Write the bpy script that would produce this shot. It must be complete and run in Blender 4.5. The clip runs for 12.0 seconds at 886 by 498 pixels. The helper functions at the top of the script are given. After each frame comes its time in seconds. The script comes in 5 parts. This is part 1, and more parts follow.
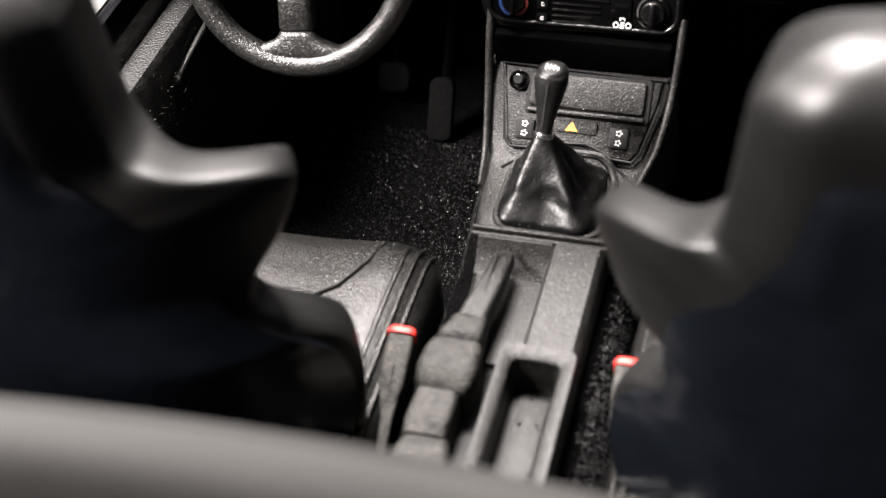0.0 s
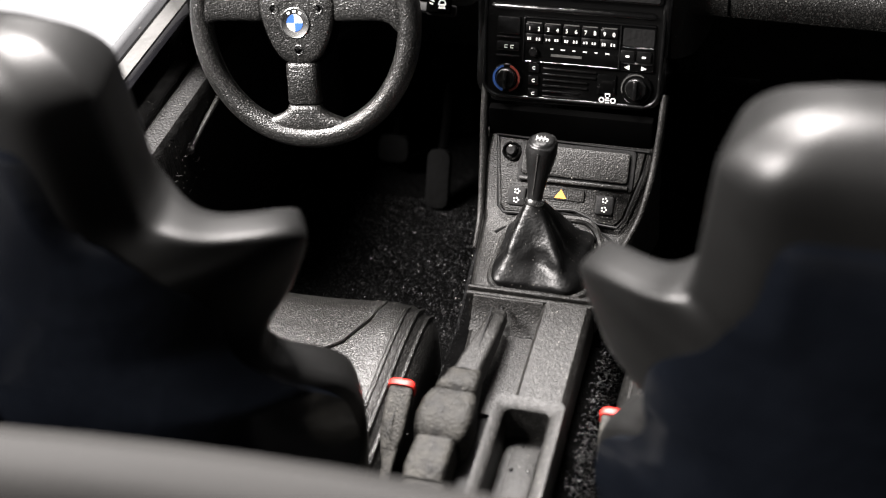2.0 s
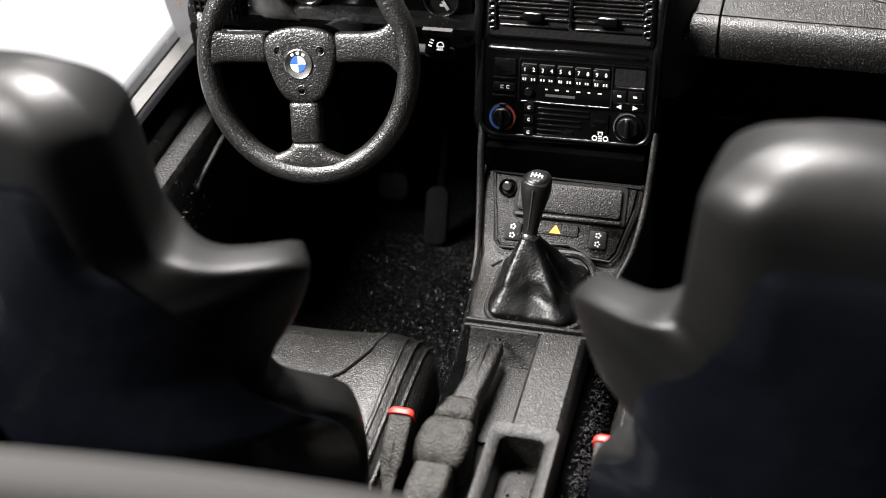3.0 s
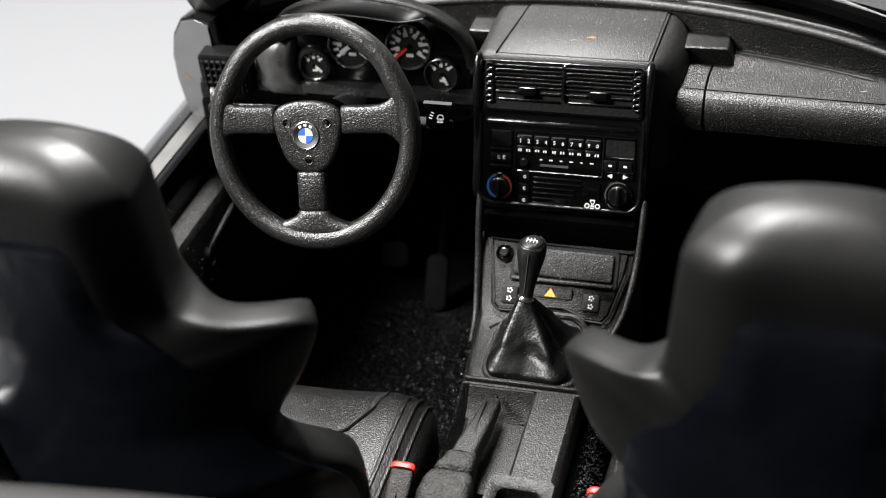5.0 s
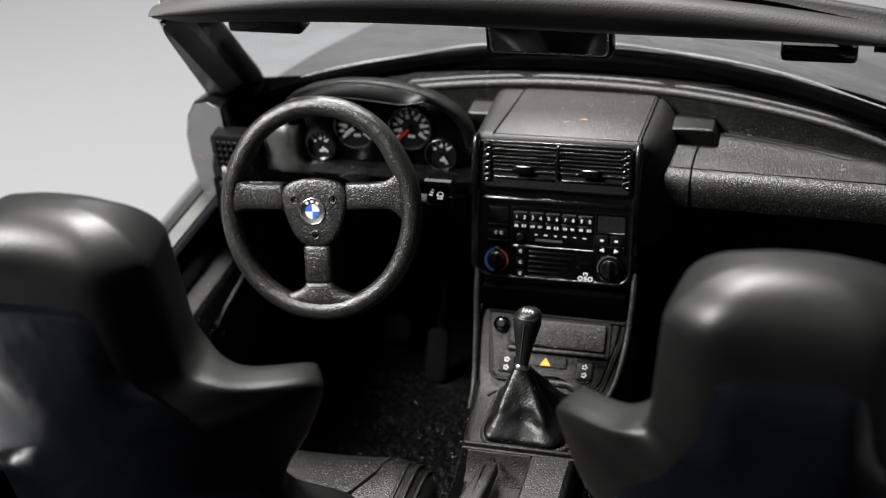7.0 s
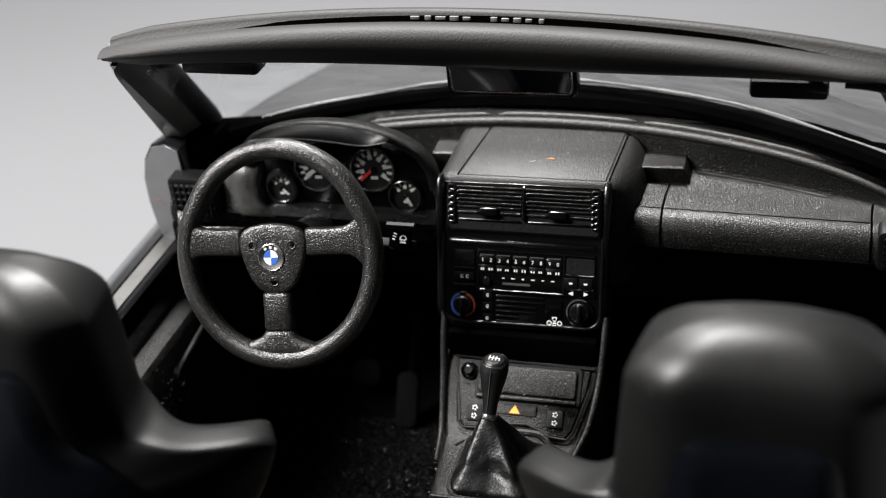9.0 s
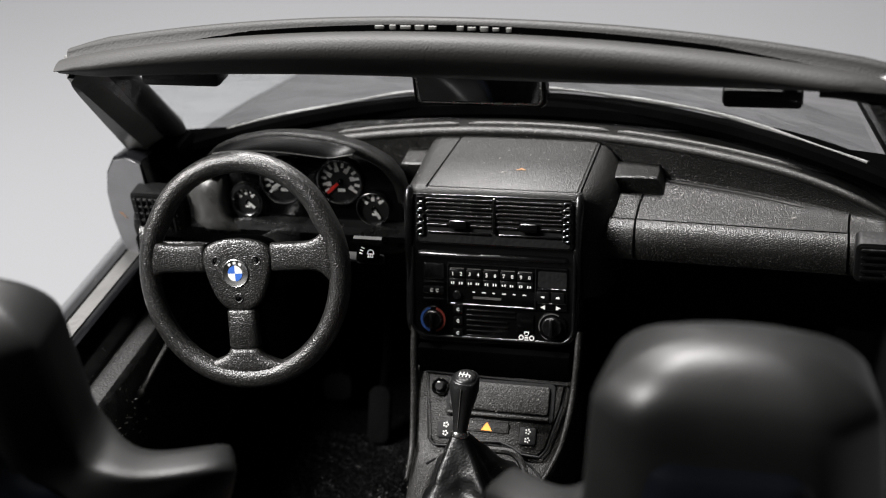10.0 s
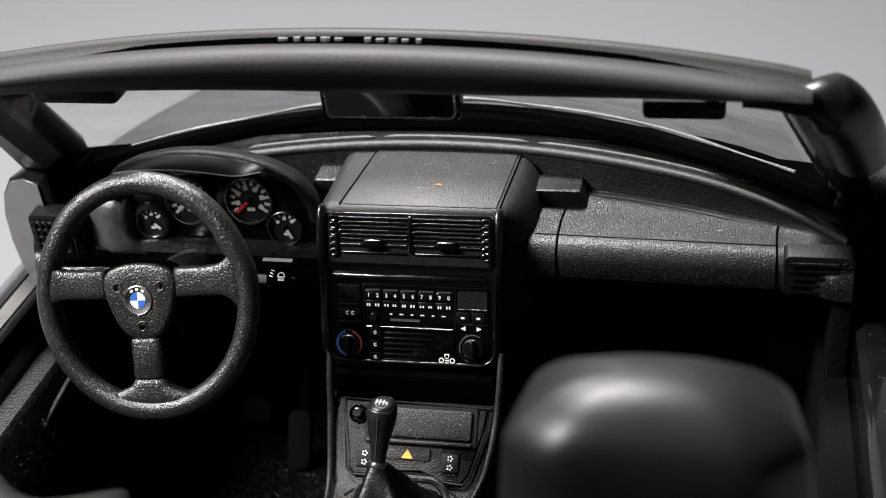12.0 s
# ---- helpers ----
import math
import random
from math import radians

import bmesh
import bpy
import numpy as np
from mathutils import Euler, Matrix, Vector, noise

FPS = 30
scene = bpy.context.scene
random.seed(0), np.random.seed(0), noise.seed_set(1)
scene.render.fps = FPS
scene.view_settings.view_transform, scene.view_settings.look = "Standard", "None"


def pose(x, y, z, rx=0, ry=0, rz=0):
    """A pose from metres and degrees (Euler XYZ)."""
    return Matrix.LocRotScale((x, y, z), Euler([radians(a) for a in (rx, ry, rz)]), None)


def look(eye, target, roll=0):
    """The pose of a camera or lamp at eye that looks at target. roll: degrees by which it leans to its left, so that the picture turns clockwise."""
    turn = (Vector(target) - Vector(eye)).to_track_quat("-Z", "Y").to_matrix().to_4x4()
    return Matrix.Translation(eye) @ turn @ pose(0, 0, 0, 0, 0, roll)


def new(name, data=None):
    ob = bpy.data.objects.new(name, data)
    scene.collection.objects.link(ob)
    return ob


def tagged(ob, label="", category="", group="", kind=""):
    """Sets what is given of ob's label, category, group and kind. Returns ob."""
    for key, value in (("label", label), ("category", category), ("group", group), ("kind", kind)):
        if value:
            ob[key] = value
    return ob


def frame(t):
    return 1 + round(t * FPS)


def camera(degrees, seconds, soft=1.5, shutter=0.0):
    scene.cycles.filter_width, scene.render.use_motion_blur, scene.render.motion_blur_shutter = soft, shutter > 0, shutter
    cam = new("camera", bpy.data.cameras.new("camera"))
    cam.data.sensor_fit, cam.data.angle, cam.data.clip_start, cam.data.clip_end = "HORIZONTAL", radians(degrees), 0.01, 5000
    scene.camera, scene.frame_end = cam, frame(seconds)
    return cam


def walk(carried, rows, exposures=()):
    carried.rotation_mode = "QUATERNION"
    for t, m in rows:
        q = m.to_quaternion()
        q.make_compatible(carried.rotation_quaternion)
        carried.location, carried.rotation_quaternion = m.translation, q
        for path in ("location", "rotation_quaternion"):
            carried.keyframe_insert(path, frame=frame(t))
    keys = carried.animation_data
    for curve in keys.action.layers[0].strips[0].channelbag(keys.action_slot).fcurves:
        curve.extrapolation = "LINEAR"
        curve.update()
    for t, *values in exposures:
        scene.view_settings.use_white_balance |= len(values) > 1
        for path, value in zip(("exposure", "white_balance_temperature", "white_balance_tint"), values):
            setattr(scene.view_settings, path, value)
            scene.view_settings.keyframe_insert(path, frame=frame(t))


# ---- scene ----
# The place is laid out in metres of the full-size car; S brings it to the size of the model.
S = 1 / 18
cam = camera(36.2, 12.0, soft=1.1)
PATH = [
    (0, (0.322, -1.47, 1.71), (-0.154, -0.097, 0.335), -5.7),
    (0.5, (0.331, -1.508, 1.741), (-0.143, -0.116, 0.386), -5.5),
    (1, (0.34, -1.534, 1.755), (-0.138, -0.121, 0.422), -5.4),
    (1.5, (0.344, -1.559, 1.76), (-0.134, -0.123, 0.453), -5.2),
    (2, (0.351, -1.572, 1.779), (-0.131, -0.125, 0.486), -5.1),
    (2.5, (0.361, -1.596, 1.798), (-0.124, -0.133, 0.524), -5.1),
    (3, (0.37, -1.625, 1.809), (-0.119, -0.139, 0.564), -5.0),
    (5, (0.397, -1.715, 1.849), (-0.104, -0.159, 0.697), -4.8),
    (5.5, (0.4, -1.738, 1.859), (-0.102, -0.163, 0.732), -4.7),
    (6, (0.416, -1.772, 1.874), (-0.094, -0.177, 0.779), -4.8),
    (6.5, (0.425, -1.802, 1.885), (-0.089, -0.191, 0.817), -4.7),
    (7, (0.43, -1.811, 1.886), (-0.086, -0.185, 0.841), -4.6),
    (9, (0.454, -1.723, 1.872), (-0.054, -0.075, 0.858), -5.1),
    (9.5, (0.457, -1.696, 1.87), (-0.037, -0.045, 0.855), -5.1),
    (10, (0.464, -1.665, 1.861), (-0.022, -0.01, 0.847), -5.2),
    (10.5, (0.468, -1.64, 1.856), (-0.002, 0.017, 0.841), -5.2),
    (11, (0.469, -1.616, 1.846), (0.023, 0.049, 0.832), -5.1),
    (11.5, (0.474, -1.59, 1.841), (0.049, 0.079, 0.824), -5.0),
    (12, (0.482, -1.562, 1.837), (0.078, 0.11, 0.816), -4.9),
]
EXPOSURES = [(0.0, 1.20, 6800, 16), (1.5, 1.12, 6750, 14), (2.5, 0.89, 6650, 13), (5.0, 0.40, 6500, 10), (7.0, 0.08, 6500, 10), (9.0, 0.04, 6500, 11), (12.0, 0.02, 6520, 12)]
walk(cam, [(t, look(Vector(eye) * S, Vector(target) * S, roll)) for t, eye, target, roll in PATH], EXPOSURES)
# depth of field of the close-up lens
cam.data.dof.use_dof = True
cam.data.dof.focus_distance = 2.06 * S
cam.data.dof.aperture_fstop = cam.data.lens / 1000 / (0.027 * S)

# ---- light ----
world = bpy.data.worlds.new("studio")
world.use_nodes = True
scene.world = world
world.node_tree.nodes["Background"].inputs[0].default_value = (0.80, 0.88, 1.0, 1)
world.node_tree.nodes["Background"].inputs[1].default_value = 0.008


def area_lamp(name, eye, target, size, watts, colour):
    lamp = bpy.data.lights.new(name, "AREA")
    lamp.shape, lamp.size, lamp.size_y = "RECTANGLE", size[0] * S, size[1] * S
    lamp.energy, lamp.color = watts * S * S, colour
    ob = new(name, lamp)
    ob.matrix_world = look(Vector(eye) * S, Vector(target) * S)
    return ob


area_lamp("softbox", (-3.6, -1.7, 4.6), (-0.1, 0.0, 0.7), (1.8, 1.3), 800, (1.0, 0.985, 0.965))
area_lamp("overhead_softbox", (-1.25, 2.0, 6.0), (-0.7, 1.3, 0.4), (2.0, 1.3), 1350, (1.0, 0.985, 0.965))

# ---- materials ----


def material(name, colour, rough=0.5, metal=0.0, grain=0.0, grain_size=0.004, vary=0.0, vary_size=0.1, coat=0.0, dust=0.0, dust_size=0.006, spec=0.5, sheen=0.0, streak=0.0, fleck=0.0):
    """A surface; sizes in metres of the full-size car."""
    m = bpy.data.materials.new(name)
    m.use_nodes = True
    t = m.node_tree
    b = t.nodes["Principled BSDF"]
    b.inputs["Base Color"].default_value = (*colour, 1)
    b.inputs["Roughness"].default_value = rough
    b.inputs["Metallic"].default_value = metal
    b.inputs["Coat Weight"].default_value = coat
    b.inputs["Coat Roughness"].default_value = 0.06
    b.inputs["Specular IOR Level"].default_value = spec
    b.inputs["Sheen Weight"].default_value = sheen
    if grain or vary or dust or streak or fleck:
        co = t.nodes.new("ShaderNodeTexCoord")

    def noisy(size, detail=2.0, stretch=None):
        n = t.nodes.new("ShaderNodeTexNoise")
        n.inputs["Scale"].default_value = 1.0 / (size * S)
        n.inputs["Detail"].default_value = detail
        if stretch:
            mp = t.nodes.new("ShaderNodeMapping")
            mp.inputs["Scale"].default_value = stretch
            t.links.new(co.outputs["Object"], mp.inputs["Vector"])
            t.links.new(mp.outputs["Vector"], n.inputs["Vector"])
        else:
            t.links.new(co.outputs["Object"], n.inputs["Vector"])
        return n

    colour_out = None
    if vary:
        n = noisy(vary_size, 5.0)
        r = t.nodes.new("ShaderNodeValToRGB")
        r.color_ramp.elements[0].position, r.color_ramp.elements[1].position = 0.3, 0.7
        r.color_ramp.elements[0].color = (*[c * (1 - vary) for c in colour], 1)
        r.color_ramp.elements[1].color = (*[min(1, c * (1 + vary)) for c in colour], 1)
        t.links.new(n.outputs["Fac"], r.inputs["Fac"])
        colour_out = r.outputs["Color"]
        rr = t.nodes.new("ShaderNodeMapRange")
        rr.inputs["To Min"].default_value, rr.inputs["To Max"].default_value = max(0.02, rough - 0.10), min(1, rough + 0.10)
        t.links.new(n.outputs["Fac"], rr.inputs["Value"])
        t.links.new(rr.outputs["Result"], b.inputs["Roughness"])
    if dust:
        n = noisy(dust_size, 1.0)
        r = t.nodes.new("ShaderNodeValToRGB")
        r.color_ramp.elements[0].position, r.color_ramp.elements[1].position = 0.74 - 0.1 * dust, 0.78
        r.color_ramp.elements[0].color, r.color_ramp.elements[1].color = (0, 0, 0, 1), (1, 1, 1, 1)
        t.links.new(n.outputs["Fac"], r.inputs["Fac"])
        mx = t.nodes.new("ShaderNodeMix")
        mx.data_type = "RGBA"
        mx.inputs[6].default_value = (*colour, 1)
        mx.inputs[7].default_value = (0.17, 0.165, 0.15, 1)
        if colour_out:
            t.links.new(colour_out, mx.inputs[6])
        t.links.new(r.outputs["Color"], mx.inputs[0])
        colour_out = mx.outputs[2]
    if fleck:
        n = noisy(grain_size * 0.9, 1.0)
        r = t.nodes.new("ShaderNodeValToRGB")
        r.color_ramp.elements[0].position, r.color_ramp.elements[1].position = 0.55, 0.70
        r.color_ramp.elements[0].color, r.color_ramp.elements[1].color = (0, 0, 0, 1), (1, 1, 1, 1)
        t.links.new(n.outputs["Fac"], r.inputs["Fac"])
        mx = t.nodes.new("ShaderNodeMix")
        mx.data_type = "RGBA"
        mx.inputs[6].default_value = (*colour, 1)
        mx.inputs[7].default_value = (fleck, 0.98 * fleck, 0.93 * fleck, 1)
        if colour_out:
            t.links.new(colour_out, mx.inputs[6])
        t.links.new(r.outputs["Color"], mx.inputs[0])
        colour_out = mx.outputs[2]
    if colour_out:
        t.links.new(colour_out, b.inputs["Base Color"])
    if grain or streak:
        n = noisy(grain_size, 0.6, (streak, 1, 1) if streak else None)
        bp = t.nodes.new("ShaderNodeBump")
        bp.inputs["Strength"].default_value = grain
        bp.inputs["Distance"].default_value = grain_size * 0.5 * S
        t.links.new(n.outputs["Fac"], bp.inputs["Height"])
        t.links.new(bp.outputs["Normal"], b.inputs["Normal"])
    return m


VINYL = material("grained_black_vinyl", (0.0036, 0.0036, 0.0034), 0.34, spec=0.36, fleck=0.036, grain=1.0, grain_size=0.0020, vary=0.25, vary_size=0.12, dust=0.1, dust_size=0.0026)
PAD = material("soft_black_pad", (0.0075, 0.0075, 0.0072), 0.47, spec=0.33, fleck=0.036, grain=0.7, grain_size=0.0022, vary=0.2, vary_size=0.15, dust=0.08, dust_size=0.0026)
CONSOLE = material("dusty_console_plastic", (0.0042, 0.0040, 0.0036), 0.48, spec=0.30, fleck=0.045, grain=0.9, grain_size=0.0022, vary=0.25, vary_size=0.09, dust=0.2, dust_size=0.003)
SATIN = material("satin_black_plastic", (0.0018, 0.0018, 0.0018), 0.24, spec=0.9, grain=0.15, grain_size=0.01, vary=0.3, vary_size=0.1)
MATTE = material("matte_black_plastic", (0.0016, 0.0016, 0.0016), 0.6, spec=0.25, grain=0.2, grain_size=0.006, vary=0.3, vary_size=0.1)
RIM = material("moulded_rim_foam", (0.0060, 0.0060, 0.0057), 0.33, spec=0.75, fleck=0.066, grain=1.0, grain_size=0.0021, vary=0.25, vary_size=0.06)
LEATHER = material("black_seat_leather", (0.0052, 0.0052, 0.0051), 0.40, spec=0.26, grain=0.15, grain_size=0.003, vary=0.2, vary_size=0.12)
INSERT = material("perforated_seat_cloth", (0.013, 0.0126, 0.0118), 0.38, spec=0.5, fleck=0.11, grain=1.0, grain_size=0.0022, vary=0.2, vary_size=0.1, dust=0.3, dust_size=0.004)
KNOB = material("worn_black_knob", (0.006, 0.006, 0.006), 0.38, grain=0.3, grain_size=0.003, vary=0.3, vary_size=0.03, spec=0.5)
SHELL = material("blue_black_seat_shell", (0.0031, 0.0039, 0.0058), 0.22, spec=0.55, grain=0.05, grain_size=0.02, vary=0.3, vary_size=0.15)
PAINT = material("gloss_black_paint", (0.006, 0.006, 0.007), 0.10, coat=1.0, vary=0.3, vary_size=0.3, dust=0.05, dust_size=0.008)
TRIM = material("satin_grey_trim_and_sheen", (0.055, 0.054, 0.052), 0.45, grain=0.2, grain_size=0.008, vary=0.25, vary_size=0.15)
CARPET = material("black_flock_carpet", (0.0012, 0.0012, 0.0012), 1.0, grain=1.0, grain_size=0.012, vary=0.5, vary_size=0.05, spec=0.02)
FLOCK = material("flock_fibre", (0.009, 0.009, 0.0095), 0.5, spec=0.4, vary=0.6, vary_size=0.012)
GLOSS = material("gloss_black_face", (0.0016, 0.0016, 0.0016), 0.14, vary=0.2, vary_size=0.05)
DIAL = material("dial_black", (0.005, 0.005, 0.005), 0.5, vary=0.2, vary_size=0.03)
WHITE = material("white_print", (0.74, 0.74, 0.72), 0.5, vary=0.08, vary_size=0.01)
SILVER = material("bright_metal", (0.75, 0.75, 0.74), 0.25, 1.0, vary=0.1, vary_size=0.02)
RED = material("red_plastic", (0.72, 0.035, 0.025), 0.35, vary=0.15, vary_size=0.02)
ORANGE = material("orange_print", (0.85, 0.28, 0.03), 0.5, vary=0.1, vary_size=0.01)
DIMBLUE = material("dull_blue_print", (0.018, 0.060, 0.21), 0.5, vary=0.1, vary_size=0.01)
HEADER = material("satin_header_pad", (0.013, 0.0126, 0.0118), 0.6, spec=0.30, grain=0.3, grain_size=0.003, vary=0.2, vary_size=0.2)
BLUE = material("blue_print", (0.035, 0.12, 0.45), 0.4, vary=0.1, vary_size=0.01)
REDPRINT = material("dull_red_print", (0.19, 0.03, 0.02), 0.5, vary=0.1, vary_size=0.01)
RUST = material("brown_paint_chip", (0.25, 0.12, 0.045), 0.7, vary=0.3, vary_size=0.004)
MIRROR = material("mirror_glass", (0.62, 0.63, 0.64), 0.04, 1.0)
DOORGLASS = material("grey_reflection_face", (0.16, 0.16, 0.165), 0.35, metal=0.4, vary=0.1, vary_size=0.05)
LINT = material("pale_dust", (0.45, 0.43, 0.40), 0.8, vary=0.3, vary_size=0.003)
SCUFF = material("scuffed_grey_plastic", (0.008, 0.0078, 0.0075), 0.5, grain=0.6, grain_size=0.004, vary=0.6, vary_size=0.02, spec=0.3, dust=0.25, dust_size=0.006)
RUBBER = material("black_rubber", (0.002, 0.002, 0.002), 0.9, spec=0.05, grain=0.3, grain_size=0.01, vary=0.3, vary_size=0.1)
PAPER = material("pale_grey_table", (0.103, 0.1055, 0.1095), 0.75, grain=0.05, grain_size=0.05, vary=0.02, vary_size=2.0)
WALL = material("white_wall_paint", (0.25, 0.25, 0.255), 0.8, grain=0.1, grain_size=0.05, vary=0.03, vary_size=1.0)
BONNET = material("gloss_black_bonnet_paint", (0.020, 0.020, 0.022), 0.16, coat=1.0, spec=1.0, grain=0.3, grain_size=0.03, streak=0.10, vary=0.3, vary_size=0.05, dust=0.15, dust_size=0.004)
BONNET.node_tree.nodes["Principled BSDF"].inputs["Coat IOR"].default_value = 2.2
GAP = material("deep_black_seal_and_shade", (0.001, 0.001, 0.001), 0.9, vary=0.3, vary_size=0.1, spec=0.0)
FADED = material("faded_white_print", (0.10, 0.10, 0.095), 0.6, vary=0.3, vary_size=0.006)
# pale copy of the black pillar finish, with the light on it put in
PILLAR = material("pillar_lit_grey", (0.11, 0.109, 0.106), 0.42, grain=0.2, grain_size=0.006, vary=0.25, vary_size=0.12)
REARPAD = material("satin_black_edge", (0.014, 0.0136, 0.013), 0.62, spec=0.18, grain=0.2, grain_size=0.004, vary=0.2, vary_size=0.2)
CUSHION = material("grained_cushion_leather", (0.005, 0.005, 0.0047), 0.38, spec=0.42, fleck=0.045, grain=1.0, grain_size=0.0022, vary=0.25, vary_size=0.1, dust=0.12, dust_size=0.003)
SLEEVE = material("scuffed_brake_sleeve", (0.016, 0.0152, 0.0132), 0.6, spec=0.25, grain=1.0, grain_size=0.0035, vary=0.85, vary_size=0.018, dust=0.25, dust_size=0.003)
BULGE = material("smooth_grey_plastic", (0.085, 0.085, 0.082), 0.30, spec=0.8, grain=0.15, grain_size=0.02, vary=0.35, vary_size=0.03)
BEZEL = material("worn_black_bezel", (0.006, 0.006, 0.006), 0.28, spec=1.0, grain=0.15, grain_size=0.01, vary=0.3, vary_size=0.03)
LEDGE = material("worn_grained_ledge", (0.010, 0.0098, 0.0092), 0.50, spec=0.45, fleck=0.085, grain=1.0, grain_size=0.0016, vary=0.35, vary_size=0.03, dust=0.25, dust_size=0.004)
ELBOW = material("dull_black_elbow", (0.0022, 0.0022, 0.0023), 0.36, spec=0.35, grain=0.15, grain_size=0.004, vary=0.3, vary_size=0.1)
BUCKLE = material("worn_grey_buckle", (0.028, 0.0268, 0.0240), 0.62, spec=0.2, grain=1.0, grain_size=0.003, vary=0.7, vary_size=0.012, dust=0.15, dust_size=0.003)
GAITER = material("creased_gaiter_leather", (0.003, 0.003, 0.003), 0.36, spec=0.24, grain=0.2, grain_size=0.004, vary=0.4, vary_size=0.03, dust=0.05, dust_size=0.003)
# thin clear glass: lets light through and mirrors a little at a slant
GLASS = bpy.data.materials.new("clear_glass")
GLASS.use_nodes = True
gt = GLASS.node_tree
gt.nodes.remove(gt.nodes["Principled BSDF"])
clear, shine, slant, steep, both = (gt.nodes.new(k) for k in ("ShaderNodeBsdfTransparent", "ShaderNodeBsdfGlossy", "ShaderNodeLayerWeight", "ShaderNodeMath", "ShaderNodeMixShader"))
shine.inputs["Roughness"].default_value = 0.03
clear.inputs["Color"].default_value = (0.96, 0.97, 0.97, 1)
slant.inputs["Blend"].default_value = 0.12
steep.operation = "MULTIPLY"
steep.inputs[1].default_value = 0.5
gt.links.new(slant.outputs["Facing"], steep.inputs[0])
gt.links.new(steep.outputs[0], both.inputs[0])
gt.links.new(clear.outputs[0], both.inputs[1])
gt.links.new(shine.outputs[0], both.inputs[2])
gt.links.new(both.outputs[0], gt.nodes["Material Output"].inputs["Surface"])

# smoky plastic: half clear, with a dull shine
SMOKE = bpy.data.materials.new("smoky_plastic")
SMOKE.use_nodes = True
gt = SMOKE.node_tree
gt.nodes.remove(gt.nodes["Principled BSDF"])
clear, shine, both = (gt.nodes.new(k) for k in ("ShaderNodeBsdfTransparent", "ShaderNodeBsdfGlossy", "ShaderNodeMixShader"))
clear.inputs["Color"].default_value = (0.30, 0.30, 0.30, 1)
shine.inputs["Roughness"].default_value = 0.38
both.inputs[0].default_value = 0.012
gt.links.new(clear.outputs[0], both.inputs[1])
gt.links.new(shine.outputs[0], both.inputs[2])
gt.links.new(both.outputs[0], gt.nodes["Material Output"].inputs["Surface"])

# ---- building tools ----
BASE = {}


def thing(name, base, label, category, group="", kind=""):
    ob = new(name)
    ob.empty_display_size = 0.02
    ob.location = Vector(base) * S
    BASE[ob] = Vector(base)
    return tagged(ob, label, category, group, kind)


def mesh_of(name, bm, mat, base, sharp=38):
    bmesh.ops.recalc_face_normals(bm, faces=bm.faces)
    me = bpy.data.meshes.new(name)
    bmesh.ops.transform(bm, matrix=Matrix.Scale(S, 4) @ Matrix.Translation(-base), verts=bm.verts)
    bm.to_mesh(me)
    bm.free()
    me.shade_smooth()
    me.set_sharp_from_angle(angle=radians(sharp))
    me.materials.append(mat)
    return me


def part(name, bm, mat, parent, label="", sharp=38):
    """One mesh under a thing or under a part, built in the car's own metres."""
    base = BASE[parent]
    ob = new(name, mesh_of(name, bm, mat, base, sharp))
    ob.parent = parent
    BASE[ob] = base
    if label:
        tagged(ob, label)
    return ob


def lone(name, bm, mat, base, label, category, kind="", group="", sharp=38):
    """A thing that is one mesh."""
    ob = new(name, mesh_of(name, bm, mat, Vector(base), sharp))
    ob.location = Vector(base) * S
    BASE[ob] = Vector(base)
    return tagged(ob, label, category, group, kind)


def B():
    return bmesh.new()


def box(bm, c, s, bev=0.0, m=None, seg=2):
    mm = (m or Matrix()) @ Matrix.Translation(c) @ Matrix.Diagonal((*s, 1))
    made = bmesh.ops.create_cube(bm, size=1.0, matrix=mm)
    if bev:
        edges = list({e for v in made["verts"] for e in v.link_edges})
        bmesh.ops.bevel(bm, geom=edges, offset=bev, segments=seg, profile=0.5, affect="EDGES")
    return bm


def loft(bm, loops, caps=True, ring=False):
    rows = [[bm.verts.new(p) for p in loop] for loop in loops]
    n = len(rows[0])
    pairs = list(zip(rows, rows[1:])) + ([(rows[-1], rows[0])] if ring else [])
    for a, b in pairs:
        for i in range(n):
            bm.faces.new((a[i], a[(i + 1) % n], b[(i + 1) % n], b[i]))
    if caps and not ring:
        bm.faces.new(rows[0][::-1])
        bm.faces.new(rows[-1])
    return bm


def sheet(bm, rows):
    """A grid of quads through rows of points."""
    vs = [[bm.verts.new(p) for p in r] for r in rows]
    for a, b in zip(vs, vs[1:]):
        for i in range(len(a) - 1):
            bm.faces.new((a[i], a[i + 1], b[i + 1], b[i]))
    return bm


def tube(bm, pts, r, n=10, ring=False, flat=1.0):
    """A round bar along points; r: a number or one radius a point."""
    pts = [Vector(p) for p in pts]
    k = len(pts)
    rs = [float(r)] * k if np.ndim(r) == 0 else [float(v) for v in r]
    loops, ref = [], None
    for i, p in enumerate(pts):
        a = pts[(i - 1) % k] if (ring or i) else p
        b = pts[(i + 1) % k] if (ring or i < k - 1) else p
        d = (b - a).normalized()
        if ref is None:
            ref = d.orthogonal().normalized()
        ref = (ref - d * ref.dot(d)).normalized()
        q = d.cross(ref)
        loops.append([p + rs[i] * (math.cos(s) * ref + math.sin(s) * q * flat) for s in (2 * math.pi * j / n for j in range(n))])
    return loft(bm, loops, ring=ring)


def lathe(bm, prof, m, n=28, caps=True):
    """A turned body: prof holds (radius, height) along the local z."""
    loops = [[m @ Vector((r * math.cos(a), r * math.sin(a), h)) for a in (2 * math.pi * j / n for j in range(n))] for r, h in prof]
    return loft(bm, loops, caps)


